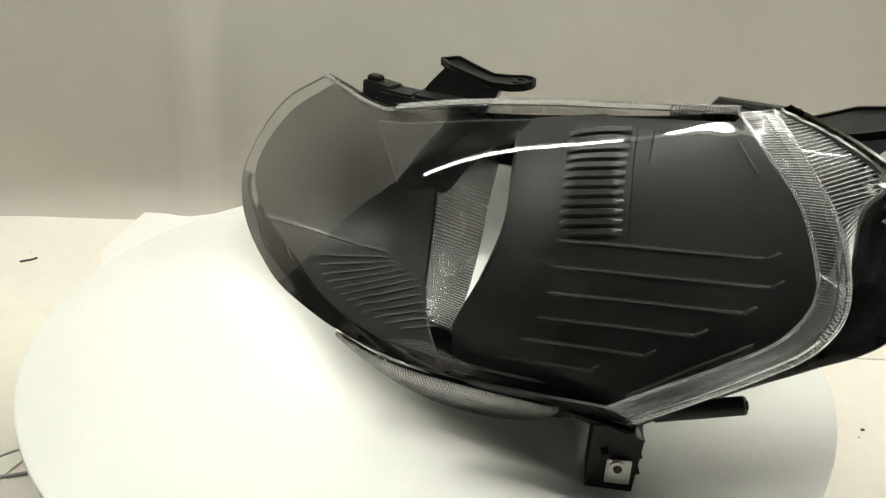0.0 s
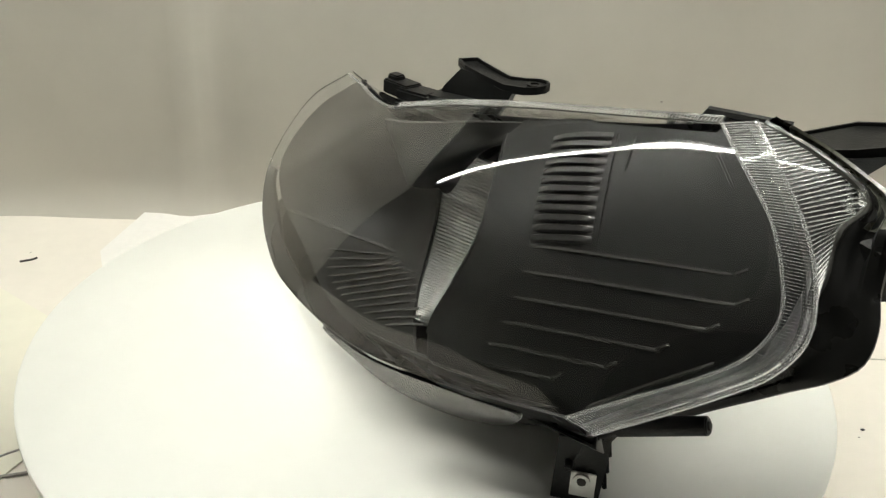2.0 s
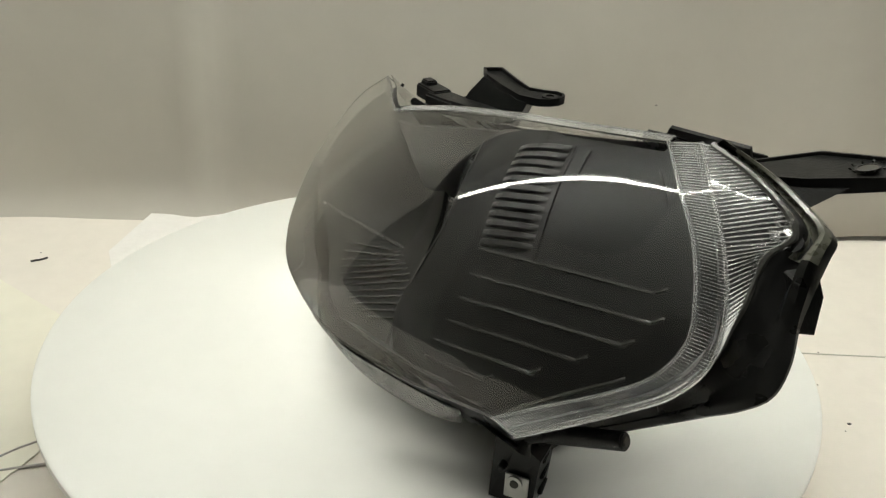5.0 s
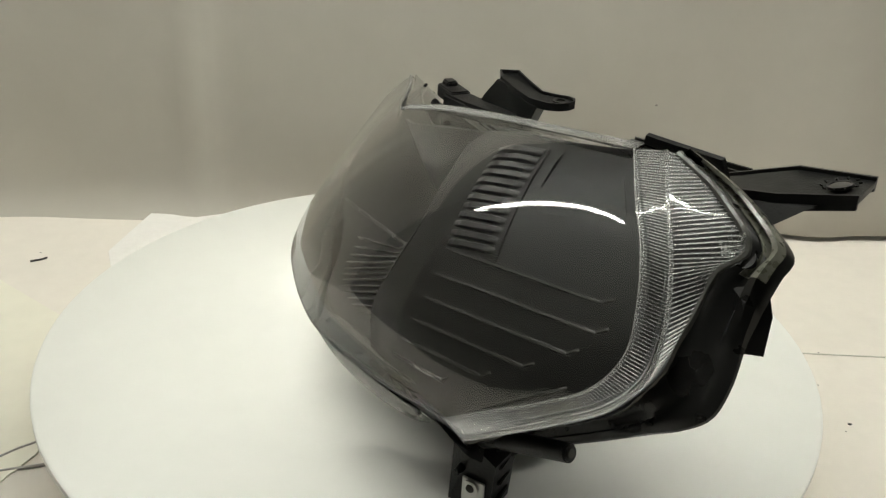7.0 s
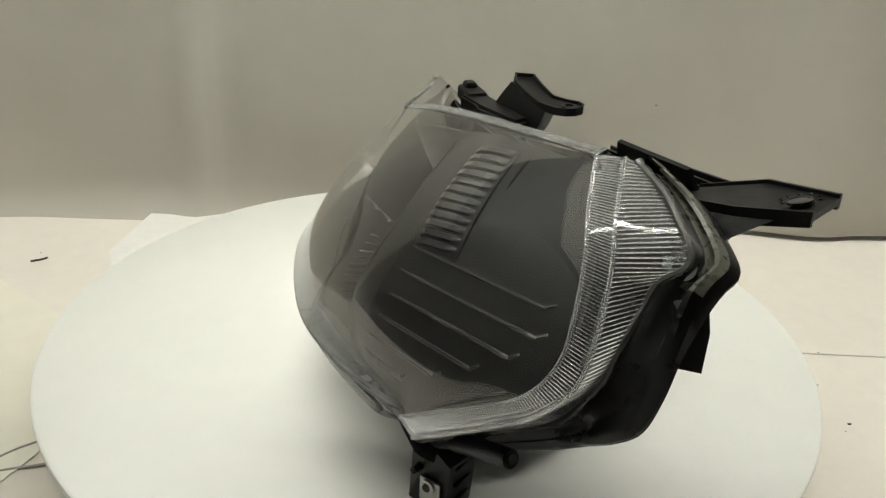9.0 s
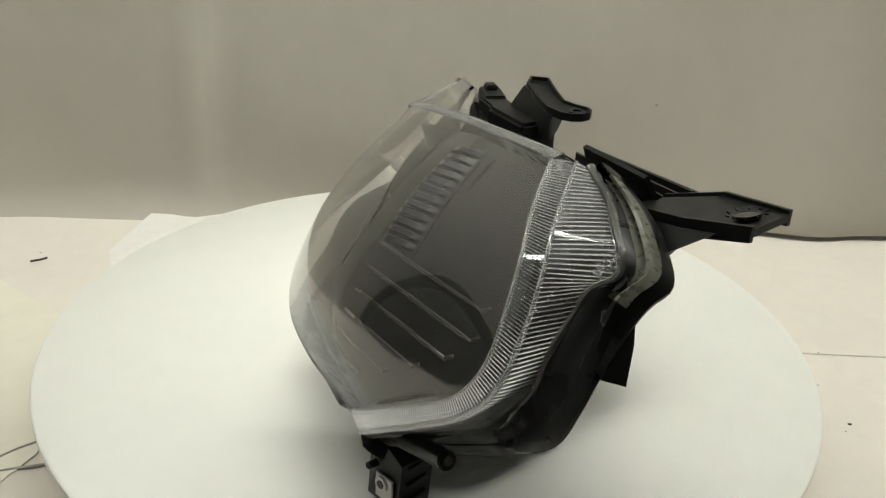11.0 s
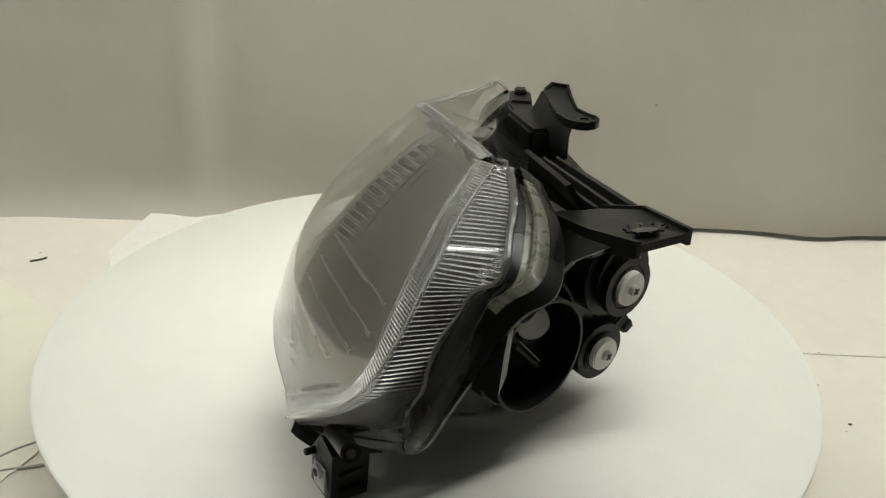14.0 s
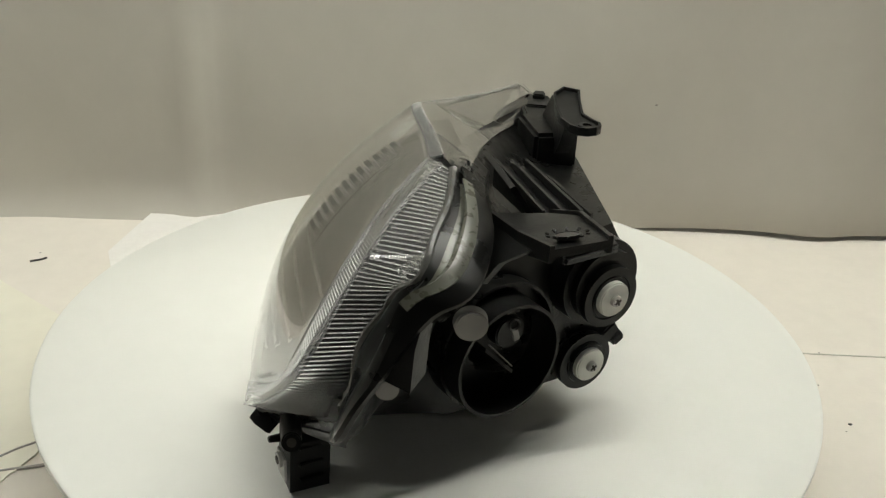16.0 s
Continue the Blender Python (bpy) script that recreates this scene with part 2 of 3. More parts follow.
    return (0.02944 - 0.00633 * y - 0.04714 * y ** 2 + 0.00793 * y ** 3 - 0.01124 * y ** 4
            + x * (0.00698 + 0.01527 * y - 0.00474 * y ** 2 + 0.0126 * y ** 3)
            + x ** 2 * (-0.03372 + 0.00585 * y + 0.00573 * y ** 2 + 0.01287 * y ** 3)
            + x ** 3 * (0.00341 - 0.00089 * y - 0.00201 * y ** 2) + 0.00446 * x ** 4)


# edges of the clear face
TOP = [(-0.096, 0.042, 0.0067), (-0.037, 0.056, 0.0166), (0.019, 0.071, 0.0155), (0.077, 0.086, 0.0101), (0.134, 0.100, 0.0068)]
RIGHT = [(0.134, 0.100, 0.0068), (0.162, 0.078, 0.0102), (0.186, 0.058, 0.0092), (0.203, 0.035, 0.005), (0.211, 0.013, -0.0005),
         (0.203, -0.011, -0.0057), (0.182, -0.034, -0.008), (0.156, -0.058, -0.0081), (0.128, -0.084, -0.009)]
RIGHT_OUT = [(0.150, 0.108, 0.003), (0.178, 0.084, 0.006), (0.203, 0.060, 0.004), (0.220, 0.035, 0.0), (0.227, 0.010, -0.004),
             (0.220, -0.013, -0.004), (0.201, -0.035, -0.004), (0.177, -0.057, -0.008), (0.146, -0.084, -0.013)]
SEAM = [(0.152, 0.110, -0.004), (0.177, 0.106, -0.0085), (0.200, 0.099, -0.010), (0.213, 0.093, -0.013), (0.218, 0.0855, -0.0156),
        (0.2125, 0.0725, -0.014), (0.2125, 0.060, -0.016), (0.2145, 0.046, -0.0175), (0.2135, 0.032, -0.022), (0.210, 0.0166, -0.031),
        (0.2035, 0.0, -0.036), (0.1895, -0.0175, -0.046), (0.1753, -0.033, -0.047), (0.1615, -0.049, -0.043), (0.149, -0.068, -0.034), (0.138, -0.0865, -0.022)]
# widest line of the housing's flange, beside the seam
FLANGE = [(0.156, 0.117, -0.018), (0.186, 0.113, -0.031), (0.212, 0.105, -0.036), (0.228, 0.098, -0.034), (0.2339, 0.0869, -0.0276),
          (0.2365, 0.074, -0.027), (0.2385, 0.061, -0.0285), (0.2406, 0.0497, -0.030), (0.2475, 0.0318, -0.031), (0.2472, 0.0141, -0.035),
          (0.2356, 0.0, -0.039), (0.218, -0.0123, -0.0465), (0.200, -0.0254, -0.0535), (0.181, -0.0395, -0.060), (0.160, -0.062, -0.052), (0.138, -0.088, -0.032)]
BOTTOM = [(0.128, -0.084, -0.009), (0.050, -0.104, 0.0014), (-0.030, -0.114, 0.0037), (-0.119, -0.105, -0.0068), (-0.180, -0.088, -0.026),
          (-0.246, -0.062, -0.0567), (-0.290, -0.030, -0.0782), (-0.298, 0.006, -0.0825), (-0.280, 0.044, -0.0748), (-0.232, 0.069, -0.0569)]
PEAK = [(-0.232, 0.069, -0.0569), (-0.187, 0.059, -0.0374), (-0.144, 0.048, -0.0151), (-0.110, 0.042, 0.0016), (-0.096, 0.042, 0.0067)]
TOP_BACK = [(-0.236, 0.070, -0.090), (-0.160, 0.066, -0.068), (-0.090, 0.068, -0.050), (-0.020, 0.076, -0.036), (0.050, 0.087, -0.026),
            (0.110, 0.099, -0.018), (0.152, 0.110, -0.008)]
BOTTOM_BACK = [(0.138, -0.0865, -0.022), (0.108, -0.094, -0.034), (0.071, -0.105, -0.052), (-0.023, -0.113, -0.080), (-0.112, -0.104, -0.090), (-0.200, -0.080, -0.105),
               (-0.265, -0.030, -0.122), (-0.275, 0.030, -0.118), (-0.236, 0.070, -0.090)]


def face_loop(n_top=60, n_right=90, n_bottom=120, n_peak=40):
    return np.vstack([spline(TOP, n_top)[:-1], spline(RIGHT, n_right)[:-1], spline(BOTTOM, n_bottom)[:-1], spline(PEAK, n_peak)[:-1]])


def disc_mesh(loop, centre, rings, depth):
    """Rings of points from the loop in to the centre; depth(a, b, r) gives c."""
    verts, faces = [], []
    n = len(loop)
    for k in range(rings):
        s = 1 - k / rings
        for a, b, c in loop:
            p = (centre[0] + (a - centre[0]) * s, centre[1] + (b - centre[1]) * s)
            verts.append((*p, depth(p[0], p[1], s, (a, b, c))))
    verts.append((*centre, depth(centre[0], centre[1], 0.0, (*centre, bulge(*centre)))))
    for k in range(rings - 1):
        for i in range(n):
            j = (i + 1) % n
            faces.append((k * n + i, k * n + j, (k + 1) * n + j, (k + 1) * n + i))
    last = (rings - 1) * n
    for i in range(n):
        faces.append((last + i, last + (i + 1) % n, rings * n))
    return verts, faces


def strip(name, left, right, mat, parent, label="", ribs=0, rise=0.0, across=4, thick=0.002, belly=0.0, outward=None):
    """A band between two lines of points, with real thickness; ribs run across it."""
    n = len(left)
    out = AX_C if outward is None else outward
    outer, inner = [], []
    for i in range(n):
        for j in range(across + 1):
            s = j / across
            l, r = Vector(left[i]), Vector(right[i])
            p = l.lerp(r, s)
            side = Vector(left[min(i + 1, n - 1)]) - Vector(left[max(i - 1, 0)])
            nrm = side.cross(r - l)
            nrm = nrm.normalized() if nrm.length > 1e-9 else out.copy()
            if nrm.dot(out) < 0:
                nrm = -nrm
            lift = belly * math.sin(math.pi * s) * math.sin(math.pi * i / (n - 1)) ** 0.5 if belly else 0.0
            inner.append(p + nrm * (lift - thick))
            if ribs:
                lift += rise * abs(math.sin(math.pi * ribs * i / (n - 1))) * min(1.0, 8 * s, 8 * (1 - s))
            outer.append(p + nrm * lift)
    w = across + 1
    o = len(outer)
    faces = []
    for i in range(n - 1):
        for j in range(across):
            q = (i * w + j, i * w + j + 1, (i + 1) * w + j + 1, (i + 1) * w + j)
            faces.append(q)
            faces.append(tuple(o + k for k in q[::-1]))
        faces.append((i * w, (i + 1) * w, o + (i + 1) * w, o + i * w))
        faces.append((i * w + across, o + i * w + across, o + (i + 1) * w + across, (i + 1) * w + across))
    for i in (0, n - 1):
        for j in range(across):
            faces.append((i * w + j, i * w + j + 1, o + i * w + j + 1, o + i * w + j))
    return mesh_object(name, outer + inner, faces, mat, parent, label)


def rib_bars(name, left, right, mat, parent, label, high, share=0.5, outward=None, across=6):
    """Fine ridges across a band, one for every four points of its edges; joined, as they are too fine to pick apart."""
    out = AX_C if outward is None else outward
    verts, faces = [], []
    for k in range((len(left) - 1) // 4):
        i = 4 * k + 2
        l0, r0 = Vector(left[i]), Vector(right[i])
        along = (Vector(left[i + 1]) - Vector(left[i - 1])) / 2
        along_r = (Vector(right[i + 1]) - Vector(right[i - 1])) / 2
        nrm = along.cross(r0 - l0)
        if nrm.length < 1e-10:
            continue
        nrm.normalize()
        if nrm.dot(out) < 0:
            nrm = -nrm
        first = len(verts)
        for j in range(across + 1):
            s = 0.04 + 0.92 * j / across
            p = l0.lerp(r0, s)
            half = along.lerp(along_r, s) * 2 * share
            top = high * (1.0 if 0 < j < across else 0.15)
            verts += [p - half, p - half * 0.35 + nrm * top, p + half * 0.35 + nrm * top, p + half]
        for j in range(across):
            for m in range(3):
                q = first + 4 * j + m
                faces.append((q, q + 1, q + 5, q + 4))
            faces.append((first + 4 * j + 3, first + 4 * j, first + 4 * j + 4, first + 4 * j + 7))
        faces.append((first, first + 3, first + 2, first + 1))
        e = first + 4 * across
        faces.append((e, e + 1, e + 2, e + 3))
    ob = mesh_object(name, verts, faces, mat, parent, label)
    ob.visible_shadow = False
    return tagged(ob, kind="stuff")


def world_line(pts, n):
    return [at(*p) for p in spline(pts, n)]


def build_lens(lamp):
    loop = face_loop()
    centre = (0.0, -0.015)

    def depth(a, b, s, edge):
        return bulge(a, b) + (edge[2] - bulge(edge[0], edge[1])) * s ** 8

    verts, faces = disc_mesh(loop, centre, 60, depth)
    n = len(verts)
    outer = [at(*v) for v in verts]
    inner = [p - AX_C * 0.0025 for p in outer]
    m = len(loop)
    walls = [(i, (i + 1) % m, n + (i + 1) % m, n + i) for i in range(m)]
    lens = mesh_object("lens", outer + inner, faces + [tuple(n + k for k in f[::-1]) for f in faces] + walls, LENS, lamp,
                       "clear curved polycarbonate lens")
    lens.visible_shadow = False
    clear = [strip("lens_rim", world_line(RIGHT, 200), world_line(RIGHT_OUT, 200), LENS, lens, "clear finely ribbed rim band")]
    rib_bars("rim_ribs", world_line(RIGHT, 561), world_line(RIGHT_OUT, 561), BAR, lens, "fine clear ribs across the rim", 0.0008, 0.20)
    clear.append(strip("lens_side", world_line(RIGHT_OUT, 200), world_line(SEAM, 200), LENS, lens, "clear ribbed side wall of the lens", outward=AX_A))
    rib_bars("side_ribs", world_line(RIGHT_OUT, 401), world_line(SEAM, 401), BAR, lens, "fine clear ribs across the side wall", 0.0009, 0.25, outward=AX_A)
    top_in, top_out = [], []
    for a, b, c in TOP:
        top_in.append((a, b, c))
        top_out.append((a - 0.002, b + 0.0055, c - 0.0045))
    clear.append(strip("lens_top_rim", world_line(top_in, 200), world_line(top_out, 200), LENS, lens, "clear finely ribbed top rim"))
    rib_bars("top_ribs", world_line(top_in, 441), world_line(top_out, 441), BAR, lens, "fine clear ribs across the top rim", 0.0006, 0.16, outward=AX_B)
    over = [(a, b + 0.004, c - 0.003) for a, b, c in PEAK[:-1]] + top_out
    clear.append(strip("lens_top", world_line(over, 90), world_line(TOP_BACK, 90), LENS, lens, "clear smooth upper wall of the lens", thick=0.0008, outward=AX_B))
    edge, back = world_line(BOTTOM, 160), world_line(BOTTOM_BACK, 160)
    clear.append(strip("lens_bottom", edge[24:], back[24:], LENS, lens, "clear lower wall of the lens", thick=0.0008, outward=-AX_B))
    strip("lower_lip", edge[:25], back[:25], BLACK_GLOSS, lamp, "black lip under the lens corner", outward=-AX_B)
    low = [(0.100, -0.096, -0.014), (0.040, -0.108, -0.008), (-0.015, -0.1165, -0.006), (-0.066, -0.1155, -0.008)]
    low_back = [(0.099, -0.098, -0.018), (0.072, -0.109, -0.052), (0.030, -0.121, -0.066), (-0.015, -0.126, -0.060), (-0.050, -0.120, -0.040), (-0.069, -0.1155, -0.010)]
    clear.append(strip("lower_lens", world_line(low, 481), world_line(low_back, 481), WINDOW, lens, "clear ribbed lower lamp window", 80, 0.0009, 6,
                       belly=0.006, outward=-AX_B))
    for ob in clear:
        ob.visible_shadow = False
    for pts, r in ((RIGHT, 0.0010), (RIGHT_OUT, 0.0011), (top_out, 0.0006), (PEAK, 0.0013)):
        line = world_line(pts, 160)
        verts, faces = [], []
        for k, p in enumerate(line):
            d = (line[min(k + 1, 159)] - line[max(k - 1, 0)]).normalized()
            u = d.cross(AX_C).normalized()
            v = u.cross(d)
            for m in range(8):
                w = m * math.pi / 4
                verts.append(p + (u * math.cos(w) + v * math.sin(w)) * r)
        for k in range(159):
            for m in range(8):
                faces.append((k * 8 + m, k * 8 + (m + 1) % 8, k * 8 + 8 + (m + 1) % 8, k * 8 + 8 + m))
        bead = mesh_object("rim_bead", verts, faces, BEAD, lens, "clear raised bead of the rim")
        bead.visible_shadow = False
    # raised moulding marks near the seam
    bm = bmesh.new()
    for k in range(16):
        a, b = 0.196 + 0.022 * random.random(), 0.076 + 0.018 * random.random()
        add_box(bm, at(a, b, -0.011 + 0.003 * random.random()), (0.004, 0.0014, 0.003), Euler((random.random() * 3, random.random() * 3, random.random() * 3)).to_matrix())
    mark = part("moulding_mark", bm, RIBBED, lens, "rough clear moulding mark", bevel=0.0003)
    mark.visible_shadow = False
    return lens


PLATE_LEFT = [(0.0146, -0.0813, 0), (0.0301, -0.0471, 0), (0.0317, -0.0095, 0), (0.0176, 0.0257, 0), (0.0056, 0.0507, 0)]


def held(x):
    return max(0.0, min(1.0, x))


def plate_depth(a, b):
    """The plate stands close behind the lens at its outer end and falls back towards its free edge and its foot."""
    back = 0.0045 + 0.0095 * held((0.065 - a) / 0.05) + 0.014 * held((-0.045 - b) / 0.045) ** 2 * held((0.14 - a) / 0.07)
    return bulge(a, b) - back


def surface_bar(name, p, q, wide, high, mat, parent, depth, n=14):
    """A thin raised bar that follows the plate between two places."""
    p, q = np.array(p, float), np.array(q, float)
    side = np.array([-(q - p)[1], (q - p)[0]])
    side /= np.linalg.norm(side)
    verts, faces = [], []
    for i in range(n + 1):
        m = p + (q - p) * i / n
        taper = min(1.0, 4 * i / n, 4 * (n - i) / n) * 0.9 + 0.1
        for u, v in ((-1, 0), (-0.6, 1), (0.6, 1), (1, 0)):
            x = m + side * wide / 2 * u
            verts.append(at(x[0], x[1], depth(x[0], x[1]) - 0.0004 + high * v * taper))
    for i in range(n):
        for j in range(3):
            faces.append((4 * i + j, 4 * i + j + 1, 4 * i + j + 5, 4 * i + j + 4))
        faces.append((4 * i + 3, 4 * i, 4 * i + 4, 4 * i + 7))
    faces += [(0, 1, 2, 3), (4 * n + 3, 4 * n + 2, 4 * n + 1, 4 * n)]
    return mesh_object(name, verts, faces, mat, parent)


def build_bezel(lamp):
    def inset(pts, da, db):
        return [(a + da, b + db, c) for a, b, c in pts]

    top = [p for p in spline(inset(TOP, 0, -0.005), 50) if p[0] > 0.008]
    right = [(0.134 + (a - 0.10) * 0.982 - 0.0335, b * 0.98, c) for a, b, c in RIGHT]
    bottom = [p for p in spline(inset(BOTTOM[:3], 0, 0.006), 50) if p[0] > 0.017]
    loop = np.vstack([top, spline(right, 60), bottom[3:], spline(PLATE_LEFT, 40)[1:-1]])
    verts, faces = disc_mesh(loop, (0.11, 0.005), 36, lambda a, b, s, e: plate_depth(a, b) + (min(0.0, e[2] - bulge(e[0], e[1])) * s ** 8 if e[0] > 0.06 else 0.0))
    n, m = len(verts), len(loop)
    outer = [at(*v) for v in verts]
    inner = [p - AX_C * 0.003 for p in outer]
    walls = [(i, (i + 1) % m, n + (i + 1) % m, n + i) for i in range(m)]
    bezel = mesh_object("bezel", outer + inner, faces + [tuple(n + k for k in f[::-1]) for f in faces] + walls, BEZEL, lamp,
                        "dark grey satin bezel behind the lens")
    # long raised lines of the plate, and their bent ends, coloured pale for their glints
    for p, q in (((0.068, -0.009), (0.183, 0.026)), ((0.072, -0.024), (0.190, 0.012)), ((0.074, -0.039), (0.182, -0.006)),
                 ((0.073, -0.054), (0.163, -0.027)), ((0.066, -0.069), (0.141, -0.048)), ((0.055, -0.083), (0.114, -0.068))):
        surface_bar("trim_line", p, q, 0.0024, 0.0018, BEZEL_GLINT, bezel, plate_depth, 24)
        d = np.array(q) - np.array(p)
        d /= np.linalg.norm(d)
        surface_bar("trim_line", np.array(q) - 0.003 * d, np.array(q) + 0.006 * np.array([d[0] * 0.7 - d[1] * 0.7, d[0] * 0.7 + d[1] * 0.7]), 0.002, 0.0012, BEZEL_GLINT, bezel, plate_depth, 6)
    # louvres
    for k in range(12):
        s = k / 11
        p = np.array((0.044, 0.057)) * (1 - s) + np.array((0.070, -0.004)) * s
        q = np.array((0.080, 0.071)) * (1 - s) + np.array((0.104, 0.010)) * s
        surface_bar("louvre", p, q, 0.0052, 0.0030, LOUVRE_LIT, bezel, plate_depth, 12)
    for p, q in (((0.082, 0.074), (0.112, -0.002)), ((0.092, 0.076), (0.100, 0.052)), ((0.137, 0.086), (0.160, 0.066))):
        surface_bar("trim_line", p, q, 0.002, 0.0012, BEZEL, bezel, plate_depth, 20)
    surface_bar("trim_line", (0.134, -0.074), (0.190, -0.020), 0.0022, 0.0014, BEZEL_GLINT, bezel, plate_depth, 20)
    # the plate's free edge turns back into the lamp
    edge = [(a, b, plate_depth(a, b)) for a, b, c in PLATE_LEFT]
    deep = [(a + 0.024, b, plate_depth(a, b) - 0.080) for a, b, c in PLATE_LEFT]
    strip("bezel_return", world_line(edge, 40), world_line(deep, 40), BEZEL, bezel, outward=-AX_A)

    # the inner side: a deep dark bowl
    peak = [p for p in spline(inset(PEAK, 0.002, -0.003), 40)]
    top2 = [p for p in spline(inset(TOP, 0, -0.006), 60) if p[0] < 0.004]
    bottom2 = [p for p in spline(inset(BOTTOM, 0.0, 0.003), 140) if p[0] < 0.010]
    bottom2 = [(p[0] + 0.010 * held((-0.10 - p[0]) / 0.12), p[1] + 0.006 * held((-0.05 - p[1]) / 0.05), p[2]) for p in bottom2]
    split = [(-0.070, 0.040, 0), (-0.084, 0.018, 0), (-0.077, -0.018, 0), (-0.056, -0.053, 0), (-0.028, -0.080, 0)]
    loop = np.vstack([[p for p in top2 if p[0] < -0.076], spline(split, 60)[1:-1], bottom2, peak[1:-1]])

    def well(a, b):
        """The bowl of the inner lamp, deepest beside the reflector."""
        keep = 1 - min(1.0, abs(b + 0.024) / 0.088) ** 2
        run = held((a + 0.29) / 0.19)
        return bulge(a, b) - 0.010 - 0.006 * held((-0.18 - a) / 0.08) - 0.080 * run * run * (3 - 2 * run) * keep

    verts, faces = disc_mesh(loop, (-0.14, -0.020), 40, lambda a, b, s, e: well(a, b))
    n, m = len(verts), len(loop)
    outer = [at(*v) for v in verts]
    inner = [p - AX_C * 0.003 for p in outer]
    walls = [(i, (i + 1) % m, n + (i + 1) % m, n + i) for i in range(m)]
    inner_bezel = mesh_object("inner_bezel", outer + inner, faces + [tuple(n + k for k in f[::-1]) for f in faces] + walls, BEZEL, lamp,
                              "dark grey bowl of the inner lamp")
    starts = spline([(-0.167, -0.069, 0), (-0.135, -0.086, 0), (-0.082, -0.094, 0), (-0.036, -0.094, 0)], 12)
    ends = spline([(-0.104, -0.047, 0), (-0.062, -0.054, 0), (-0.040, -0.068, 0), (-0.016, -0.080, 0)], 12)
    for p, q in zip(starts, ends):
        surface_bar("louvre", p[:2], q[:2], 0.0026, 0.0022, BEZEL_GLINT, inner_bezel, well, 12)
    # raised crest of the bowl, its sheen put into the pale colour
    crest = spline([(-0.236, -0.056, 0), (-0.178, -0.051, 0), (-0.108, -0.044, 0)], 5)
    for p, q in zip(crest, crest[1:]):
        surface_bar("crest", p[:2], q[:2] + (q - p)[:2] * 0.12, 0.0036, 0.0020, BEZEL_GLINT, inner_bezel, well, 8)

    # chrome reflector deep in the gap
    left = [(a - 0.004, b, well(a, b) - 0.004) for a, b, c in split]
    right = [(0.050, 0.056, -0.075), (0.058, 0.030, -0.095), (0.056, -0.015, -0.098), (0.050, -0.045, -0.082), (0.034, -0.076, -0.058)]
    mid = [tuple(np.array(l) * 0.74 + np.array(r) * 0.26 - np.array((0.0, 0, 0.014))) for l, r in zip(left, right)]
    strip("reflector", world_line(left, 301), world_line(mid, 301), CHROME, lamp, "ribbed chrome reflector", 60, 0.0007, 4)
    strip("reflector", world_line(mid, 60), world_line(right, 60), SOFT_CHROME, lamp, "smooth chrome reflector")
    bridge_up = [(a, b, bulge(a, b) - 0.014) for a, b in ((-0.125, 0.036), (-0.085, 0.038), (-0.030, 0.050), (0.020, 0.064), (0.060, 0.075))]
    bridge_low = [(-0.130, 0.000, well(-0.130, 0.000) - 0.012), (-0.080, 0.012, well(-0.080, 0.012) - 0.008), (-0.045, 0.028, bulge(-0.045, 0.028) - 0.055),
                  (-0.008, 0.042, bulge(-0.008, 0.042) - 0.026), (0.030, 0.052, plate_depth(0.030, 0.052) - 0.003)]
    strip("bezel_bridge", world_line(bridge_up, 60), world_line(bridge_low, 60), BEZEL, bezel, "dark bridge of the bezel over the reflector", across=10, belly=0.006)
    # added backing that keeps the white turntable from showing through the lower window
    under_in = [(a, b + 0.010, c - 0.010) for a, b, c in BOTTOM[:3]]
    under_out = [(a, b + 0.012, c + 0.004) for a, b, c in BOTTOM_BACK[:4]]
    strip("dark_backing", world_line(under_in, 60), world_line(under_out, 60), BLACK, lamp, "black backing added to darken the lower lamp window", outward=-AX_B)
    # added dark lining behind the clear rim and side wall, for the housing's shaded inside
    def drawn_in(pts, n, by, down):
        out = []
        for a, b, c in spline(pts, n):
            r = math.hypot(a + 0.03, b)
            out.append((a - by * (a + 0.03) / r, b - by * b / r, c - down))
        return out

    strip("side_lining", [at(*p) for p in drawn_in(RIGHT_OUT, 120, 0.0055, 0.003)], [at(*p) for p in drawn_in(SEAM, 120, 0.0045, 0.0)], BLACK, lamp,
          "black strip added for the dark inside behind the ribbed side wall", across=6, outward=AX_A)
    lining_in = [(0.134 + (a - 0.10) * 0.93 - 0.034, b * 0.93, bulge(a * 0.95, b * 0.95) - 0.012) for a, b, c in RIGHT]
    lining_out = [(a - 0.002, b, c - 0.006) for a, b, c in spline(SEAM, 9)]
    strip("lining", world_line(lining_in, 80), world_line(lining_out, 80), BLACK, lamp, "black strip added for the dark inside behind the clear rim", across=6, belly=-0.004)


REAR_X = 0.135


def build_housing(lamp):
    top = spline(TOP_BACK, 50)
    seam = spline(SEAM, 70)
    low = spline(BOTTOM_BACK, 70)
    loop0 = np.vstack([top[:-1], seam[:-1], low[:-1]])
    n = len(loop0)
    rows = [[at(*p) for p in loop0]]

    wide = spline(FLANGE, 70)

    def grown(g, back):
        """The rim pushed out to a share g of the flange's width and set back from it."""
        out = []
        for k, (a, b, c) in enumerate(loop0):
            if 49 <= k < 118:
                p = np.array((a, b, c)) * (1 - g) + wide[k - 49] * g
                rise = back if back > 0 else back * (1 - 0.75 * held((k - 70) / 8))
                out.append(at(p[0], p[1], p[2] - rise))
            else:
                near = held((k - 43) / 6) if k < 49 else held((124 - k) / 6)
                r = math.hypot(a + 0.03, b)
                push = 0.010 * g * near - 0.004 * (1 - near)
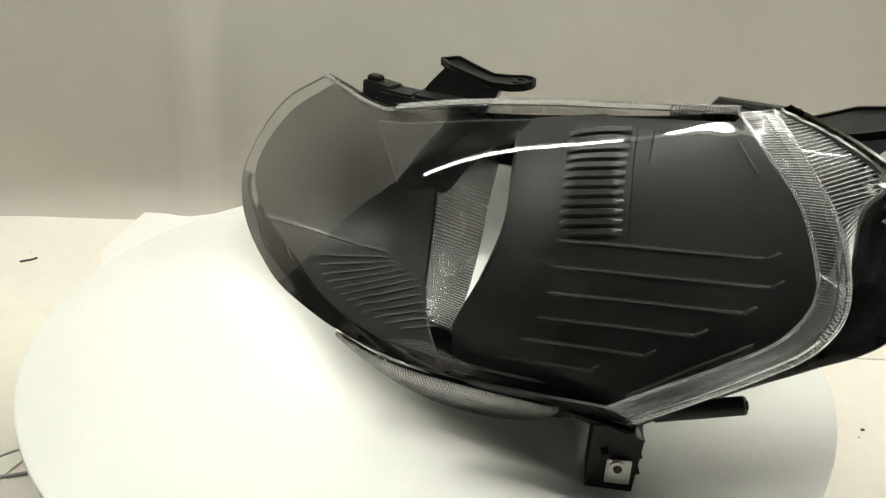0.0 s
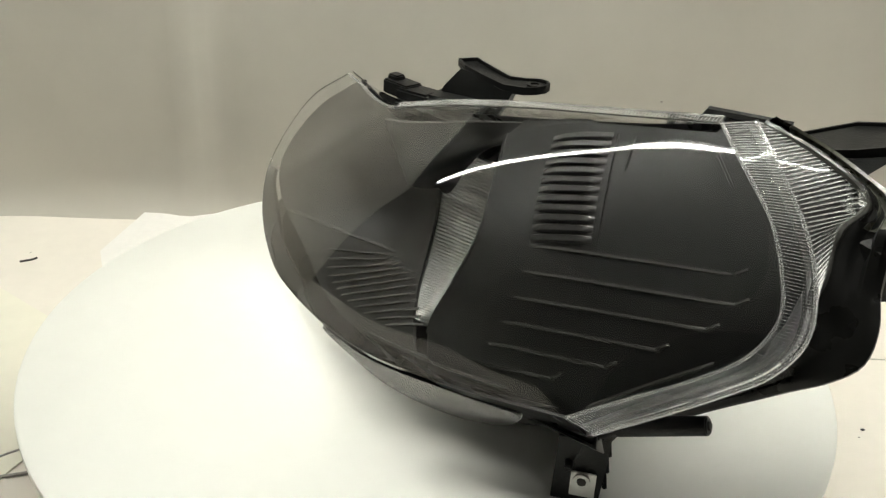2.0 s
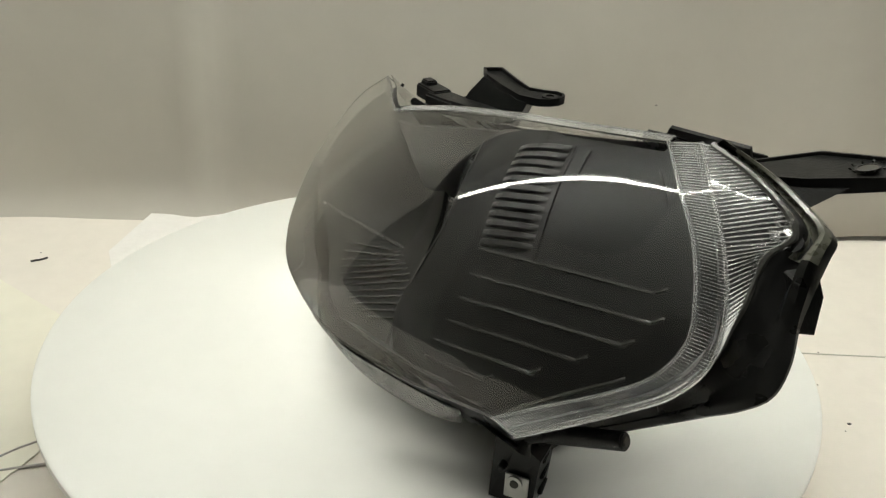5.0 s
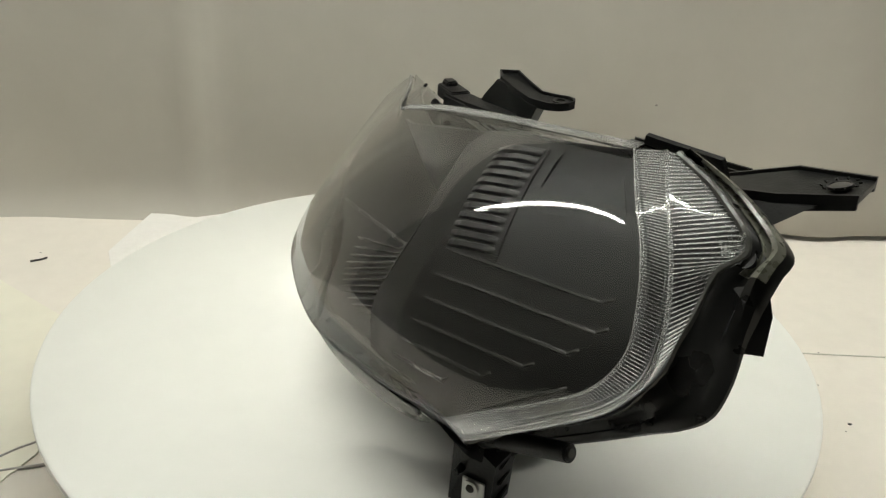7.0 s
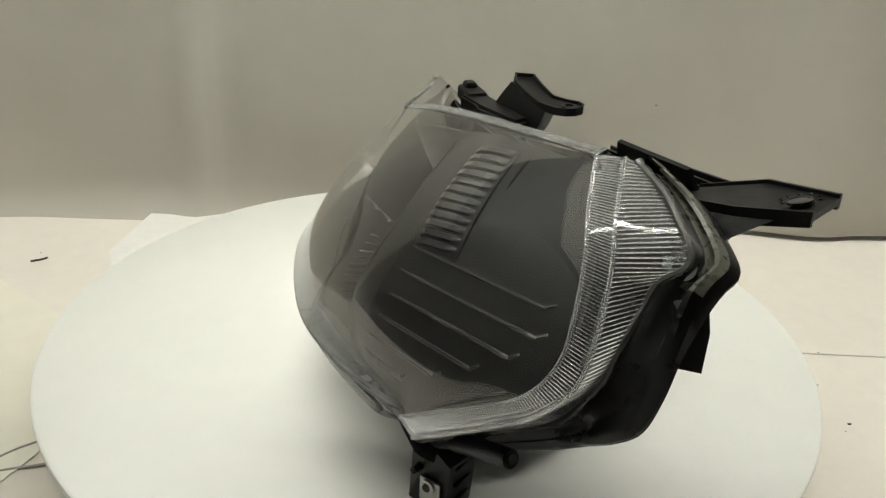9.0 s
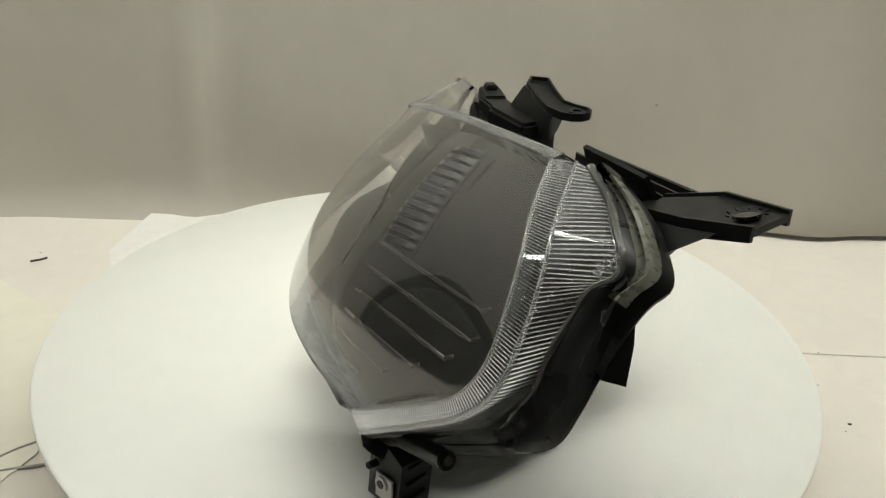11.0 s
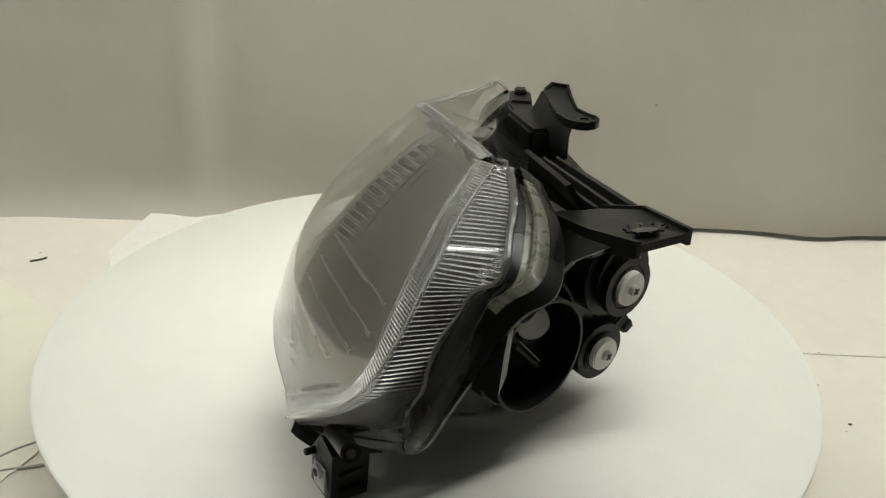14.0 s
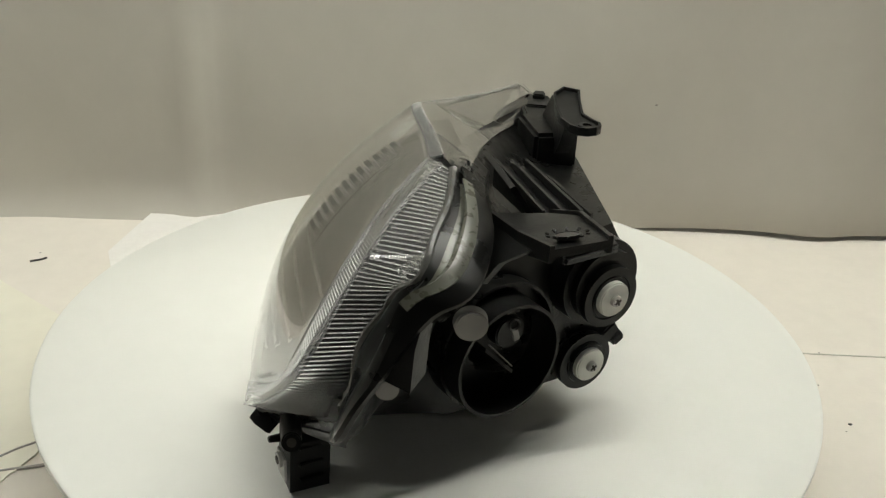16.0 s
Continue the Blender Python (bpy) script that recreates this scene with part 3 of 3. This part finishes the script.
                out.append(at(a + push * (a + 0.03) / r, b + push * b / r, c - back - 0.012 * g * near))
        return out

    for g, back in ((0.04, -0.0015), (0.18, -0.003), (0.34, -0.002), (0.42, 0.000), (0.58, -0.001), (0.68, -0.008), (0.88, -0.012), (1.0, -0.009), (1.0, 0.0), (0.92, 0.003), (0.50, 0.006), (0.05, 0.012)):
        rows.append(grown(g, back))
    rim_row = rows[-1]
    rear = []
    for a, b, c in loop0:
        y = -0.025 - 0.085 * max(-1, min(1, (a + 0.02) / 0.24))
        z = 0.095 + 0.065 * max(-1, min(1, b / 0.095))
        rear.append(Vector((REAR_X, y, z)))
    for s, _ in ((0.25, 1.0), (0.5, 1.0), (0.75, 1.0), (1.0, 1.0)):
        row = []
        for p, q in zip(rim_row, rear):
            m = p.lerp(q, s)
            m.z = max(m.z, 0.006)
            row.append(m)
        rows.append(row)
    verts = [v for r in rows for v in r]
    faces = []
    for k in range(len(rows) - 1):
        for i in range(n):
            j = (i + 1) % n
            faces.append((k * n + i, k * n + j, (k + 1) * n + j, (k + 1) * n + i))
    faces.append(tuple((len(rows) - 1) * n + i for i in range(n)))
    housing = mesh_object("housing", verts, faces, BLACK_GLOSS, lamp, "black moulded plastic rear housing")
    # a thin olive-grey skin on the housing's flange above the corner boss
    lift = (AX_C + AX_A) * 0.0006
    band = [[rows[r][k] + lift for k in range(51, 71)] for r in (3, 4, 5, 6, 7, 8)]
    skin = [p for row in band for p in row]
    skin += [p - lift * 1.6 for p in skin]
    half, w = len(skin) // 2, 20
    quads = []
    for r in range(5):
        for k in range(w - 1):
            q = (r * w + k, r * w + k + 1, r * w + w + k + 1, r * w + w + k)
            quads += [q, tuple(half + v for v in q[::-1])]
    border = [k for k in range(w)] + [r * w + w - 1 for r in range(1, 6)] + [5 * w + k for k in range(w - 2, -1, -1)] + [r * w for r in range(4, 0, -1)]
    quads += [(p, q, half + q, half + p) for p, q in zip(border, border[1:] + border[:1])]
    mesh_object("flange_skin", skin, quads, FLANGE_GREY, housing, "dull olive-grey band on the flange")
    # sealant squeezed out along the seam
    line = world_line(SEAM, 140)
    verts, faces = [], []
    for k, p in enumerate(line):
        d = (line[min(k + 1, 139)] - line[max(k - 1, 0)]).normalized()
        u = d.cross(AX_C).normalized()
        v = d.cross(u)
        r = 0.0024 + 0.0011 * noise.noise(p * 180)
        for m in range(8):
            verts.append(p + (u * math.cos(m * math.pi / 4) + v * math.sin(m * math.pi / 4)) * r)
    for k in range(139):
        for m in range(8):
            faces.append((k * 8 + m, k * 8 + (m + 1) % 8, k * 8 + 8 + (m + 1) % 8, k * 8 + 8 + m))
    mesh_object("sealant", verts, faces, GLUE, housing, "dark uneven bead of sealant")
    return housing


def build_mounts(housing):
    # outer arm with its bolt hole
    def arm_plate(pts, thick, name, label):
        bm = bmesh.new()
        add_prism(bm, pts, (0, 0, -thick))
        return part(name, bm, BLACK, housing, label, bevel=0.0008)

    arm = arm_plate([(0.205, -0.097, 0.207), (0.243, -0.107, 0.214), (0.282, -0.119, 0.226), (0.288, -0.095, 0.228), (0.250, -0.080, 0.221), (0.212, -0.066, 0.204)],
                    0.004, "mounting_arm", "black ribbed mounting arm with a bolt hole")
    for p, q in (((0.205, -0.099, 0.207), (0.243, -0.109, 0.214)), ((0.243, -0.109, 0.214), (0.282, -0.121, 0.226)), ((0.250, -0.080, 0.221), (0.288, -0.095, 0.228)), ((0.212, -0.066, 0.204), (0.250, -0.080, 0.221))):
        bm = bmesh.new()
        add_prism(bm, [Vector(p) + Vector((0, 0, 0.002)), Vector(q) + Vector((0, 0, 0.002)), Vector(q) - Vector((0, 0, 0.006)), Vector(p) - Vector((0, 0, 0.008))],
                  (0.0006, 0.002, 0))
        part("stiffener", bm, BLACK, arm, bevel=0.0005)
    tilt = Vector((-0.30, 0.02, 1)).normalized()
    hole = Vector((0.2725, -0.1045, 0.2250))
    bm = bmesh.new()
    add_ring(bm, hole, tilt, 0.0052, 0.0066, 0.0012, 28)
    part("bolt_boss", bm, BLACK, arm, "raised ring round the bolt hole", bevel=0.0003)
    for k in range(10):
        w = 2 * math.pi * k / 10
        bm = bmesh.new()
        add_box(bm, hole + Vector((0.0088 * math.cos(w), 0.0088 * math.sin(w), 0.0014 + 0.0026 * math.cos(w))), (0.0018, 0.0011, 0.0008), Euler((0, -0.3, w)).to_matrix())
        part("boss_rib", bm, BLACK, arm)
    # solid plug; its dark colour stands for the shade in the hole
    bm = bmesh.new()
    add_rod(bm, hole - tilt * 0.001, hole + tilt * 0.0009, 0.0051, seg=24)
    part("bolt_hole_shade", bm, HOLE_SHADE, arm, "dark plug that stands for the shade in the bolt hole")
    bm = bmesh.new()
    add_prism(bm, [(0.215, -0.101, 0.206), (0.243, -0.110, 0.211), (0.264, -0.117, 0.217), (0.246, -0.120, 0.203), (0.236, -0.122, 0.188)], (0.001, 0.003, 0))
    part("gusset", bm, BLACK, arm, "black web that carries the arm", bevel=0.0006)
    # the tray-shaped bar beside it
    bar = bmesh.new()
    add_prism(bar, [(0.150, -0.058, 0.206), (0.214, -0.072, 0.202), (0.222, -0.052, 0.202), (0.150, -0.034, 0.202)], (0, 0, -0.004))
    bar = part("mounting_bar", bar, BLACK, housing, "black tray-shaped mounting bar", bevel=0.0008)
    for p, q in (((0.150, -0.058, 0.206), (0.214, -0.072, 0.202)), ((0.150, -0.036, 0.202), (0.222, -0.054, 0.202)), ((0.150, -0.047, 0.204), (0.218, -0.063, 0.202)), ((0.170, -0.036, 0.200), (0.224, -0.049, 0.200))):
        bm = bmesh.new()
        add_prism(bm, [Vector(p) + Vector((0, 0, 0.004)), Vector(q) + Vector((0, 0, 0.005)), Vector(q) - Vector((0, 0, 0.006)), Vector(p) - Vector((0, 0, 0.012))], (-0.0005, 0.002, 0))
        part("stiffener", bm, BLACK, bar, bevel=0.0004)
    # blade between flange and bar
    bm = bmesh.new()
    add_prism(bm, [(0.166, -0.078, 0.223), (0.212, -0.092, 0.222), (0.216, -0.080, 0.204), (0.160, -0.060, 0.205)], (0.001, 0.0025, 0.001))
    part("blade", bm, BLACK, housing, "thin black upright blade", bevel=0.0004)
    # inner top bracket on its column
    outline = [(-0.003, 0.112, 0.188), (0.004, 0.097, 0.187), (0.020, 0.087, 0.183), (0.036, 0.080, 0.179), (0.052, 0.076, 0.179), (0.062, 0.076, 0.180),
               (0.069, 0.079, 0.181), (0.072, 0.084, 0.182), (0.070, 0.090, 0.182), (0.064, 0.094, 0.182), (0.052, 0.096, 0.181), (0.040, 0.098, 0.181), (0.026, 0.106, 0.185), (0.012, 0.116, 0.189)]
    bracket = bmesh.new()
    add_prism(bracket, outline, (0, 0, -0.004))
    bracket = part("top_bracket", bracket, BLACK, housing, "black hooked top bracket", bevel=0.001)
    for p, q in zip(outline, outline[1:] + outline[:1]):
        bm = bmesh.new()
        p, q = Vector(p), Vector(q)
        side = Vector((0, 0, 1)).cross(q - p).normalized() * 0.0016
        lift = Vector((0, 0, 0.0022))
        add_prism(bm, [p - lift * 0.2, q - lift * 0.2, q + lift, p + lift], side)
        part("bracket_rim", bm, BLACK, bracket)
    bm = bmesh.new()
    add_prism(bm, [(0.001, 0.098, 0.186), (0.014, 0.091, 0.184), (0.034, 0.080, 0.177), (0.044, 0.078, 0.176), (0.038, 0.080, 0.162), (0.031, 0.082, 0.151), (0.014, 0.088, 0.149), (-0.008, 0.096, 0.148), (-0.022, 0.104, 0.152), (-0.012, 0.104, 0.170)],
              (0.004, 0.010, 0))
    part("bracket_web", bm, BLACK, bracket, bevel=0.0015)
    bm = bmesh.new()
    add_box(bm, (-0.034, 0.112, 0.152), (0.032, 0.022, 0.020), Euler((0, 0, -0.5)).to_matrix())
    part("bracket_foot", bm, BLACK, bracket, bevel=0.002)
    bm = bmesh.new()
    add_ring(bm, (0.060, 0.085, 0.1800), (0, 0, 1), 0.0035, 0.0062, 0.0022, 24)
    part("bolt_boss", bm, BLACK, bracket, bevel=0.0003)
    bm = bmesh.new()
    add_box(bm, (0.004, 0.094, 0.130), (0.052, 0.034, 0.070), Euler((0, 0, -0.35)).to_matrix())
    add_box(bm, (0.029, 0.090, 0.100), (0.038, 0.034, 0.034), Euler((0, 0, -0.35)).to_matrix())
    part("bracket_column", bm, BLACK, housing, "black box column under the bracket", bevel=0.003)
    bm = bmesh.new()
    add_box(bm, (-0.050, 0.125, 0.158), (0.030, 0.018, 0.012), Euler((0, 0, -0.7)).to_matrix())
    add_box(bm, (-0.056, 0.130, 0.165), (0.012, 0.010, 0.006), Euler((0, 0, -0.7)).to_matrix())
    part("clip", bm, BLACK, housing, "small black retaining clip", bevel=0.0012)
    for k, p in enumerate(((0.152, -0.080, 0.212), (0.164, -0.086, 0.213), (0.178, -0.094, 0.213))):
        bm = bmesh.new()
        add_box(bm, p, (0.007, 0.004, 0.004), Euler((0, 0.1, 0.5 + 0.2 * k)).to_matrix())
        part("snap_tab", bm, RIBBED, housing, "small clear snap tab", bevel=0.0008)
    # lower bracket with a steel nut plate
    low = bmesh.new()
    add_prism(low, [(0.099, -0.172, 0.002), (0.127, -0.176, 0.002), (0.130, -0.176, 0.040), (0.116, -0.176, 0.050), (0.100, -0.170, 0.046)], (0.003, 0.025, 0))
    low = part("lower_bracket", low, BLACK, housing, "black box bracket standing on the turntable", bevel=0.002)
    bm = bmesh.new()
    add_box(bm, (0.117, -0.1765, 0.0175), (0.0150, 0.0016, 0.0175), Euler((0, 0, -0.1)).to_matrix())
    plate = part("nut_plate", bm, ZINC, low, "zinc-plated spring nut plate", bevel=0.0004)
    bm = bmesh.new()
    add_ring(bm, (0.116, -0.1772, 0.021), (-0.1, -1, 0), 0.0028, 0.0050, 0.0018, 24)
    part("nut", bm, ZINC, plate, bevel=0.0003)
    bm = bmesh.new()
    add_rod(bm, (0.116, -0.1795, 0.021), (0.116, -0.1770, 0.021), 0.0027, seg=20)
    part("nut_hole_shade", bm, HOLE_SHADE, plate)
    for z in (0.012, 0.024, 0.036):
        bm = bmesh.new()
        add_box(bm, (0.1305, -0.163, z), (0.0030, 0.016, 0.0022))
        part("bracket_rib", bm, BLACK_GLOSS, low, bevel=0.0006)
    bm = bmesh.new()
    add_rod(bm, (0.108, -0.170, 0.030), (0.107, -0.181, 0.031), 0.0030, 0.0022, 14)
    part("bracket_pin", bm, BLACK_GLOSS, low, bevel=0.0005)
    bm = bmesh.new()
    add_box(bm, (0.090, -0.130, 0.045), (0.100, 0.030, 0.024), Euler((0, 0, -0.55)).to_matrix())
    part("bracket_rail", bm, BLACK, housing, "black rail between bracket and housing", bevel=0.003)
    peg = bmesh.new()
    add_rod(peg, (0.132, -0.176, 0.062), (0.1776, -0.1943, 0.0825), 0.0062, 0.0054, 20)
    peg = part("peg", peg, BLACK, housing, "short black locating peg", bevel=0.0008)
    bm = bmesh.new()
    add_rod(bm, (0.1762, -0.1937, 0.0819), (0.1784, -0.1946, 0.0829), 0.0026, seg=16)
    part("peg_hole_shade", bm, HOLE_SHADE, peg)
    # fin that hangs from the outer edge
    bm = bmesh.new()
    add_prism(bm, [(0.252, -0.160, 0.194), (0.259, -0.170, 0.178), (0.259, -0.1715, 0.157), (0.247, -0.180, 0.160), (0.246, -0.177, 0.185)], (-0.009, 0.013, 0.001))
    part("fin", bm, BLACK, housing, "black plastic fin of the outer edge", bevel=0.004)
    bm = bmesh.new()
    add_rod(bm, at(0.2175, 0.083, -0.035), at(0.2190, 0.084, -0.016), 0.0095, 0.0080, 24)
    part("corner_boss", bm, BLACK_GLOSS, housing, bevel=0.003)


def build_rear(housing):
    # open lamp socket ring, facing the car's rear
    bm = bmesh.new()
    c = Vector((0.118, -0.045, 0.078))
    add_ring(bm, c, (1, 0.05, 0), 0.0370, 0.0392, 0.044, 56)
    ring = part("socket_ring", bm, BLACK, housing, "open round black lamp socket", bevel=0.001)
    bm = bmesh.new()
    add_rod(bm, c + Vector((0.006, 0, 0)), c + Vector((0.010, 0, 0)), 0.0368, seg=40)
    part("socket_floor", bm, BLACK, ring)
    bm = bmesh.new()
    add_ring(bm, c + Vector((0.004, 0.002, 0.003)), (1, 0.05, 0), 0.0425, 0.0445, 0.026, 56)
    part("socket_lip", bm, BLACK_GLOSS, ring, "outer lip of the lamp socket", bevel=0.0006)
    bm = bmesh.new()
    add_prism(bm, [c + Vector((0.010, -0.016, 0.012)), c + Vector((0.034, -0.010, 0.008)), c + Vector((0.034, 0.012, -0.014)), c + Vector((0.010, -0.010, -0.018))], (0.001, -0.001, -0.002))
    part("bulb_shield", bm, BLACK_GLOSS, ring, "black bulb shield inside the socket", bevel=0.0004)
    bm = bmesh.new()
    add_rod(bm, c + Vector((0.008, 0.014, 0.008)), c + Vector((0.026, 0.014, 0.008)), 0.013, 0.011, 28)
    holder = part("bulb_holder", bm, BLACK_GLOSS, ring, "black bulb holder", bevel=0.001)
    bm = bmesh.new()
    add_ring(bm, c + Vector((0.026, 0.016, 0.014)), (1, 0, 0), 0.0030, 0.0042, 0.002, 24)
    add_box(bm, c + Vector((0.027, 0.014, 0.024)), (0.002, 0.010, 0.0014))
    add_box(bm, c + Vector((0.026, 0.018, 0.006)), (0.0016, 0.005, 0.010), Euler((0.3, 0, 0)).to_matrix())
    part("bulb_clip", bm, DARK_STEEL, holder, "bent steel bulb clip", bevel=0.0006)
    bm = bmesh.new()
    add_rod(bm, c + Vector((0.034, -0.008, 0.010)), c + Vector((0.036, 0.010, -0.010)), 0.0005, seg=8)
    part("wire_spring", bm, DARK_STEEL, ring, "thin steel retaining wire")
    for p, r in (((0.222, -0.116, 0.157), 0.0090), ((0.192, -0.146, 0.110), 0.0068)):
        bm = bmesh.new()
        add_rod(bm, Vector(p) - Vector((0.004, -0.002, 0)), Vector(p) + Vector((0.002, -0.001, 0)), r, r * 0.94, 28)
        part("vent_cap", bm, GREY_CAP, housing, "round white nylon vent cap", bevel=0.0008)
    # adjusters in their boxes
    for p, mid, r, x0, x1 in (((0.165, 0.0345, 0.104), (0.034, 0.110), 0.0305, 0.070, 0.156), ((0.149, 0.0365, 0.044), (0.036, 0.047), 0.0230, 0.070, 0.138)):
        bm = bmesh.new()
        add_rod(bm, (x0, mid[0], mid[1]), (x1, mid[0], mid[1]), r * 1.06, r, 40)
        box = part("adjuster_box", bm, BLACK, housing, "rounded black boss round an adjuster", bevel=0.0055)
        bm = bmesh.new()
        add_box(bm, ((x0 + x1) / 2 - 0.012, mid[0] - r * 0.7, mid[1]), (x1 - x0 - 0.024, r * 1.5, r * 1.5))
        part("boss_web", bm, BLACK, box, bevel=0.006)
        bm = bmesh.new()
        add_ring(bm, (x1 - 0.001, p[1], p[2]), (1, 0, 0), 0.0160, 0.0215, 0.006, 40)
        part("cup_rim", bm, BLACK_GLOSS, box, bevel=0.001)
        p = Vector(p)
        bm = bmesh.new()
        add_rod(bm, p - Vector((0.016, 0, 0)), p - Vector((0.004, 0, 0)), 0.0160, 0.0155, 32)
        part("adjuster_cup", bm, BLACK_GLOSS, box, bevel=0.001)
        bm = bmesh.new()
        add_rod(bm, p - Vector((0.006, 0, 0)), p, 0.0124, 0.0120, 40)
        dial = part("adjuster_dial", bm, NYLON, box, "round grey-white adjuster dial", bevel=0.0008)
        bm = bmesh.new()
        add_rod(bm, p - Vector((0.001, 0, 0)), p + Vector((0.003, 0, 0)), 0.0042, 0.0036, 16)
        screw = part("screw", bm, ZINC, dial, "steel cross-head screw", bevel=0.0005)
        # solid dark bars for the shade in the screw's cross slot
        bm = bmesh.new()
        add_box(bm, p + Vector((0.003, 0, 0)), (0.0012, 0.0050, 0.0012), Euler((0.5, 0, 0)).to_matrix())
        add_box(bm, p + Vector((0.003, 0, 0)), (0.0012, 0.0012, 0.0050), Euler((0.5, 0, 0)).to_matrix())
        part("screw_slot_shade", bm, HOLE_SHADE, screw)
    bm = bmesh.new()
    add_box(bm, (0.150, 0.014, 0.142), (0.024, 0.044, 0.008), Euler((0, 0.3, 0)).to_matrix())
    part("box_rib", bm, BLACK, housing, bevel=0.002)
    bm = bmesh.new()
    add_box(bm, (0.134, 0.058, 0.060), (0.016, 0.014, 0.012), Euler((0.6, 0, 0)).to_matrix())
    add_box(bm, (0.138, 0.064, 0.055), (0.012, 0.010, 0.008), Euler((0.6, 0, 0)).to_matrix())
    part("adjuster_lug", bm, BLACK, housing, bevel=0.0015)


def build_headlight():
    lamp = new("headlight")
    tagged(lamp, "black car headlight with clear lens standing on the turntable", "car headlight")
    build_lens(lamp)
    build_bezel(lamp)
    housing = build_housing(lamp)
    build_mounts(housing)
    build_rear(housing)
    return lamp


headlight = build_headlight()

# ---------------------------------------------------------------- small things on the table


def lying_cord(name, pts, r, mat, label, category):
    line = [Vector(p) for p in spline([(x, y, TABLE_Z + r) for x, y in pts], 24)]
    verts, faces = [], []
    for k, p in enumerate(line):
        d = (line[min(k + 1, 23)] - line[max(k - 1, 0)]).normalized()
        u = d.cross(Vector((0, 0, 1)))
        for m in range(8):
            w = m * math.pi / 4
            verts.append(p + u * math.cos(w) * r + Vector((0, 0, math.sin(w) * r)))
    for k in range(23):
        for m in range(8):
            faces.append((k * 8 + m, k * 8 + (m + 1) % 8, k * 8 + 8 + (m + 1) % 8, k * 8 + 8 + m))
    faces += [tuple(range(8)), tuple(range(23 * 8, 24 * 8))]
    tagged(mesh_object(name, verts, faces, mat), label, category)


def build_clutter():
    z = TABLE_Z
    bm = bmesh.new()
    add_prism(bm, [(-0.333, 0.352, z + 0.001), (-0.25, 0.353, z + 0.001), (-0.22, 0.15, z + 0.001), (-0.30, 0.12, z + 0.001), (-0.350, 0.245, z + 0.001)], (0, 0, 0.006))
    tagged(part("paper_sheet", bm, PAPER, bevel=0.0005), "white paper sheet lying flat behind the turntable", "paper")
    torn = [(-0.60, -0.18), (-0.60, 0.30), (-0.33, 0.10)]
    for k in range(14):
        s = k / 13
        torn.append((-0.292 - 0.030 * s + 0.002 * random.random(), -0.074 - 0.075 * s))
    bm = bmesh.new()
    add_prism(bm, [(x, y, z + 0.0005) for x, y in torn], (0, 0, 0.0012))
    tagged(part("cover_paper", bm, COVER, smooth=False), "cream cover paper with a torn edge on the table", "paper")
    lying_cord("power_cord", [(-0.40, -0.165), (-0.33, -0.101), (-0.302, -0.072), (-0.20, 0.0)], 0.0013, CORD, "thin grey power cord running under the turntable", "cord")
    lying_cord("power_cord", [(-0.330, -0.112), (-0.306, -0.103), (-0.284, -0.096), (-0.15, -0.05)], 0.0013, CORD, "short grey cord end beside the torn paper", "cord")
    lying_cord("fibre", [(-0.426, 0.224), (-0.421, 0.227), (-0.417, 0.229), (-0.412, 0.234)], 0.0011, SPECK, "small dark curled fibre on the table", "debris")
    for x, y, r in ((0.359, 0.004, 0.0016), (0.352, -0.006, 0.0006), (0.350, 0.068, 0.0010), (0.352, 0.062, 0.0007), (-0.325, -0.060, 0.0009), (-0.318, -0.036, 0.0008), (-0.424, 0.246, 0.0007),
                    (0.372, 0.118, 0.0007)):
        bm = bmesh.new()
        bmesh.ops.create_icosphere(bm, subdivisions=1, radius=r)
        for v in bm.verts:
            v.co = Vector((v.co.x * random.uniform(0.8, 1.6), v.co.y * random.uniform(0.8, 1.3), v.co.z * 0.5)) + Vector((x, y, z + r * 0.45))
        tagged(part("speck", bm, SPECK), "tiny dark speck of dirt on the table", "debris", "specks on the table")
    bm = bmesh.new()
    bmesh.ops.create_icosphere(bm, subdivisions=1, radius=0.0016)
    for v in bm.verts:
        v.co = Vector((v.co.x * 1.2 + 0.2412, v.co.y * 0.4 + 0.3745, v.co.z * 0.8 + 0.0838))
    tagged(part("speck", bm, CORD), "faint grey smudge on the paper backdrop", "debris")
    bm = bmesh.new()
    add_box(bm, (0.60, 0.115, z + 0.0006), (0.52, 0.0010, 0.0010))
    tagged(part("sheet_edge", bm, BOARD_EDGE), "thin edge where two white table sheets meet", "sheet edge")


build_clutter()


# ---------------------------------------------------------------- what moves


def motions():
    turns = [(0.0, 0.0), (2.0, -7.2), (4.0, -14.52), (6.5, -23.79), (9.0, -32.58), (11.5, -41.79), (14.0, -50.87), (16.0, -57.98)]
    rows = [(t, pose(0, 0, 0, 0, 0, a)) for t, a in turns]
    walk(turntable, rows)
    walk(headlight, rows)


motions()
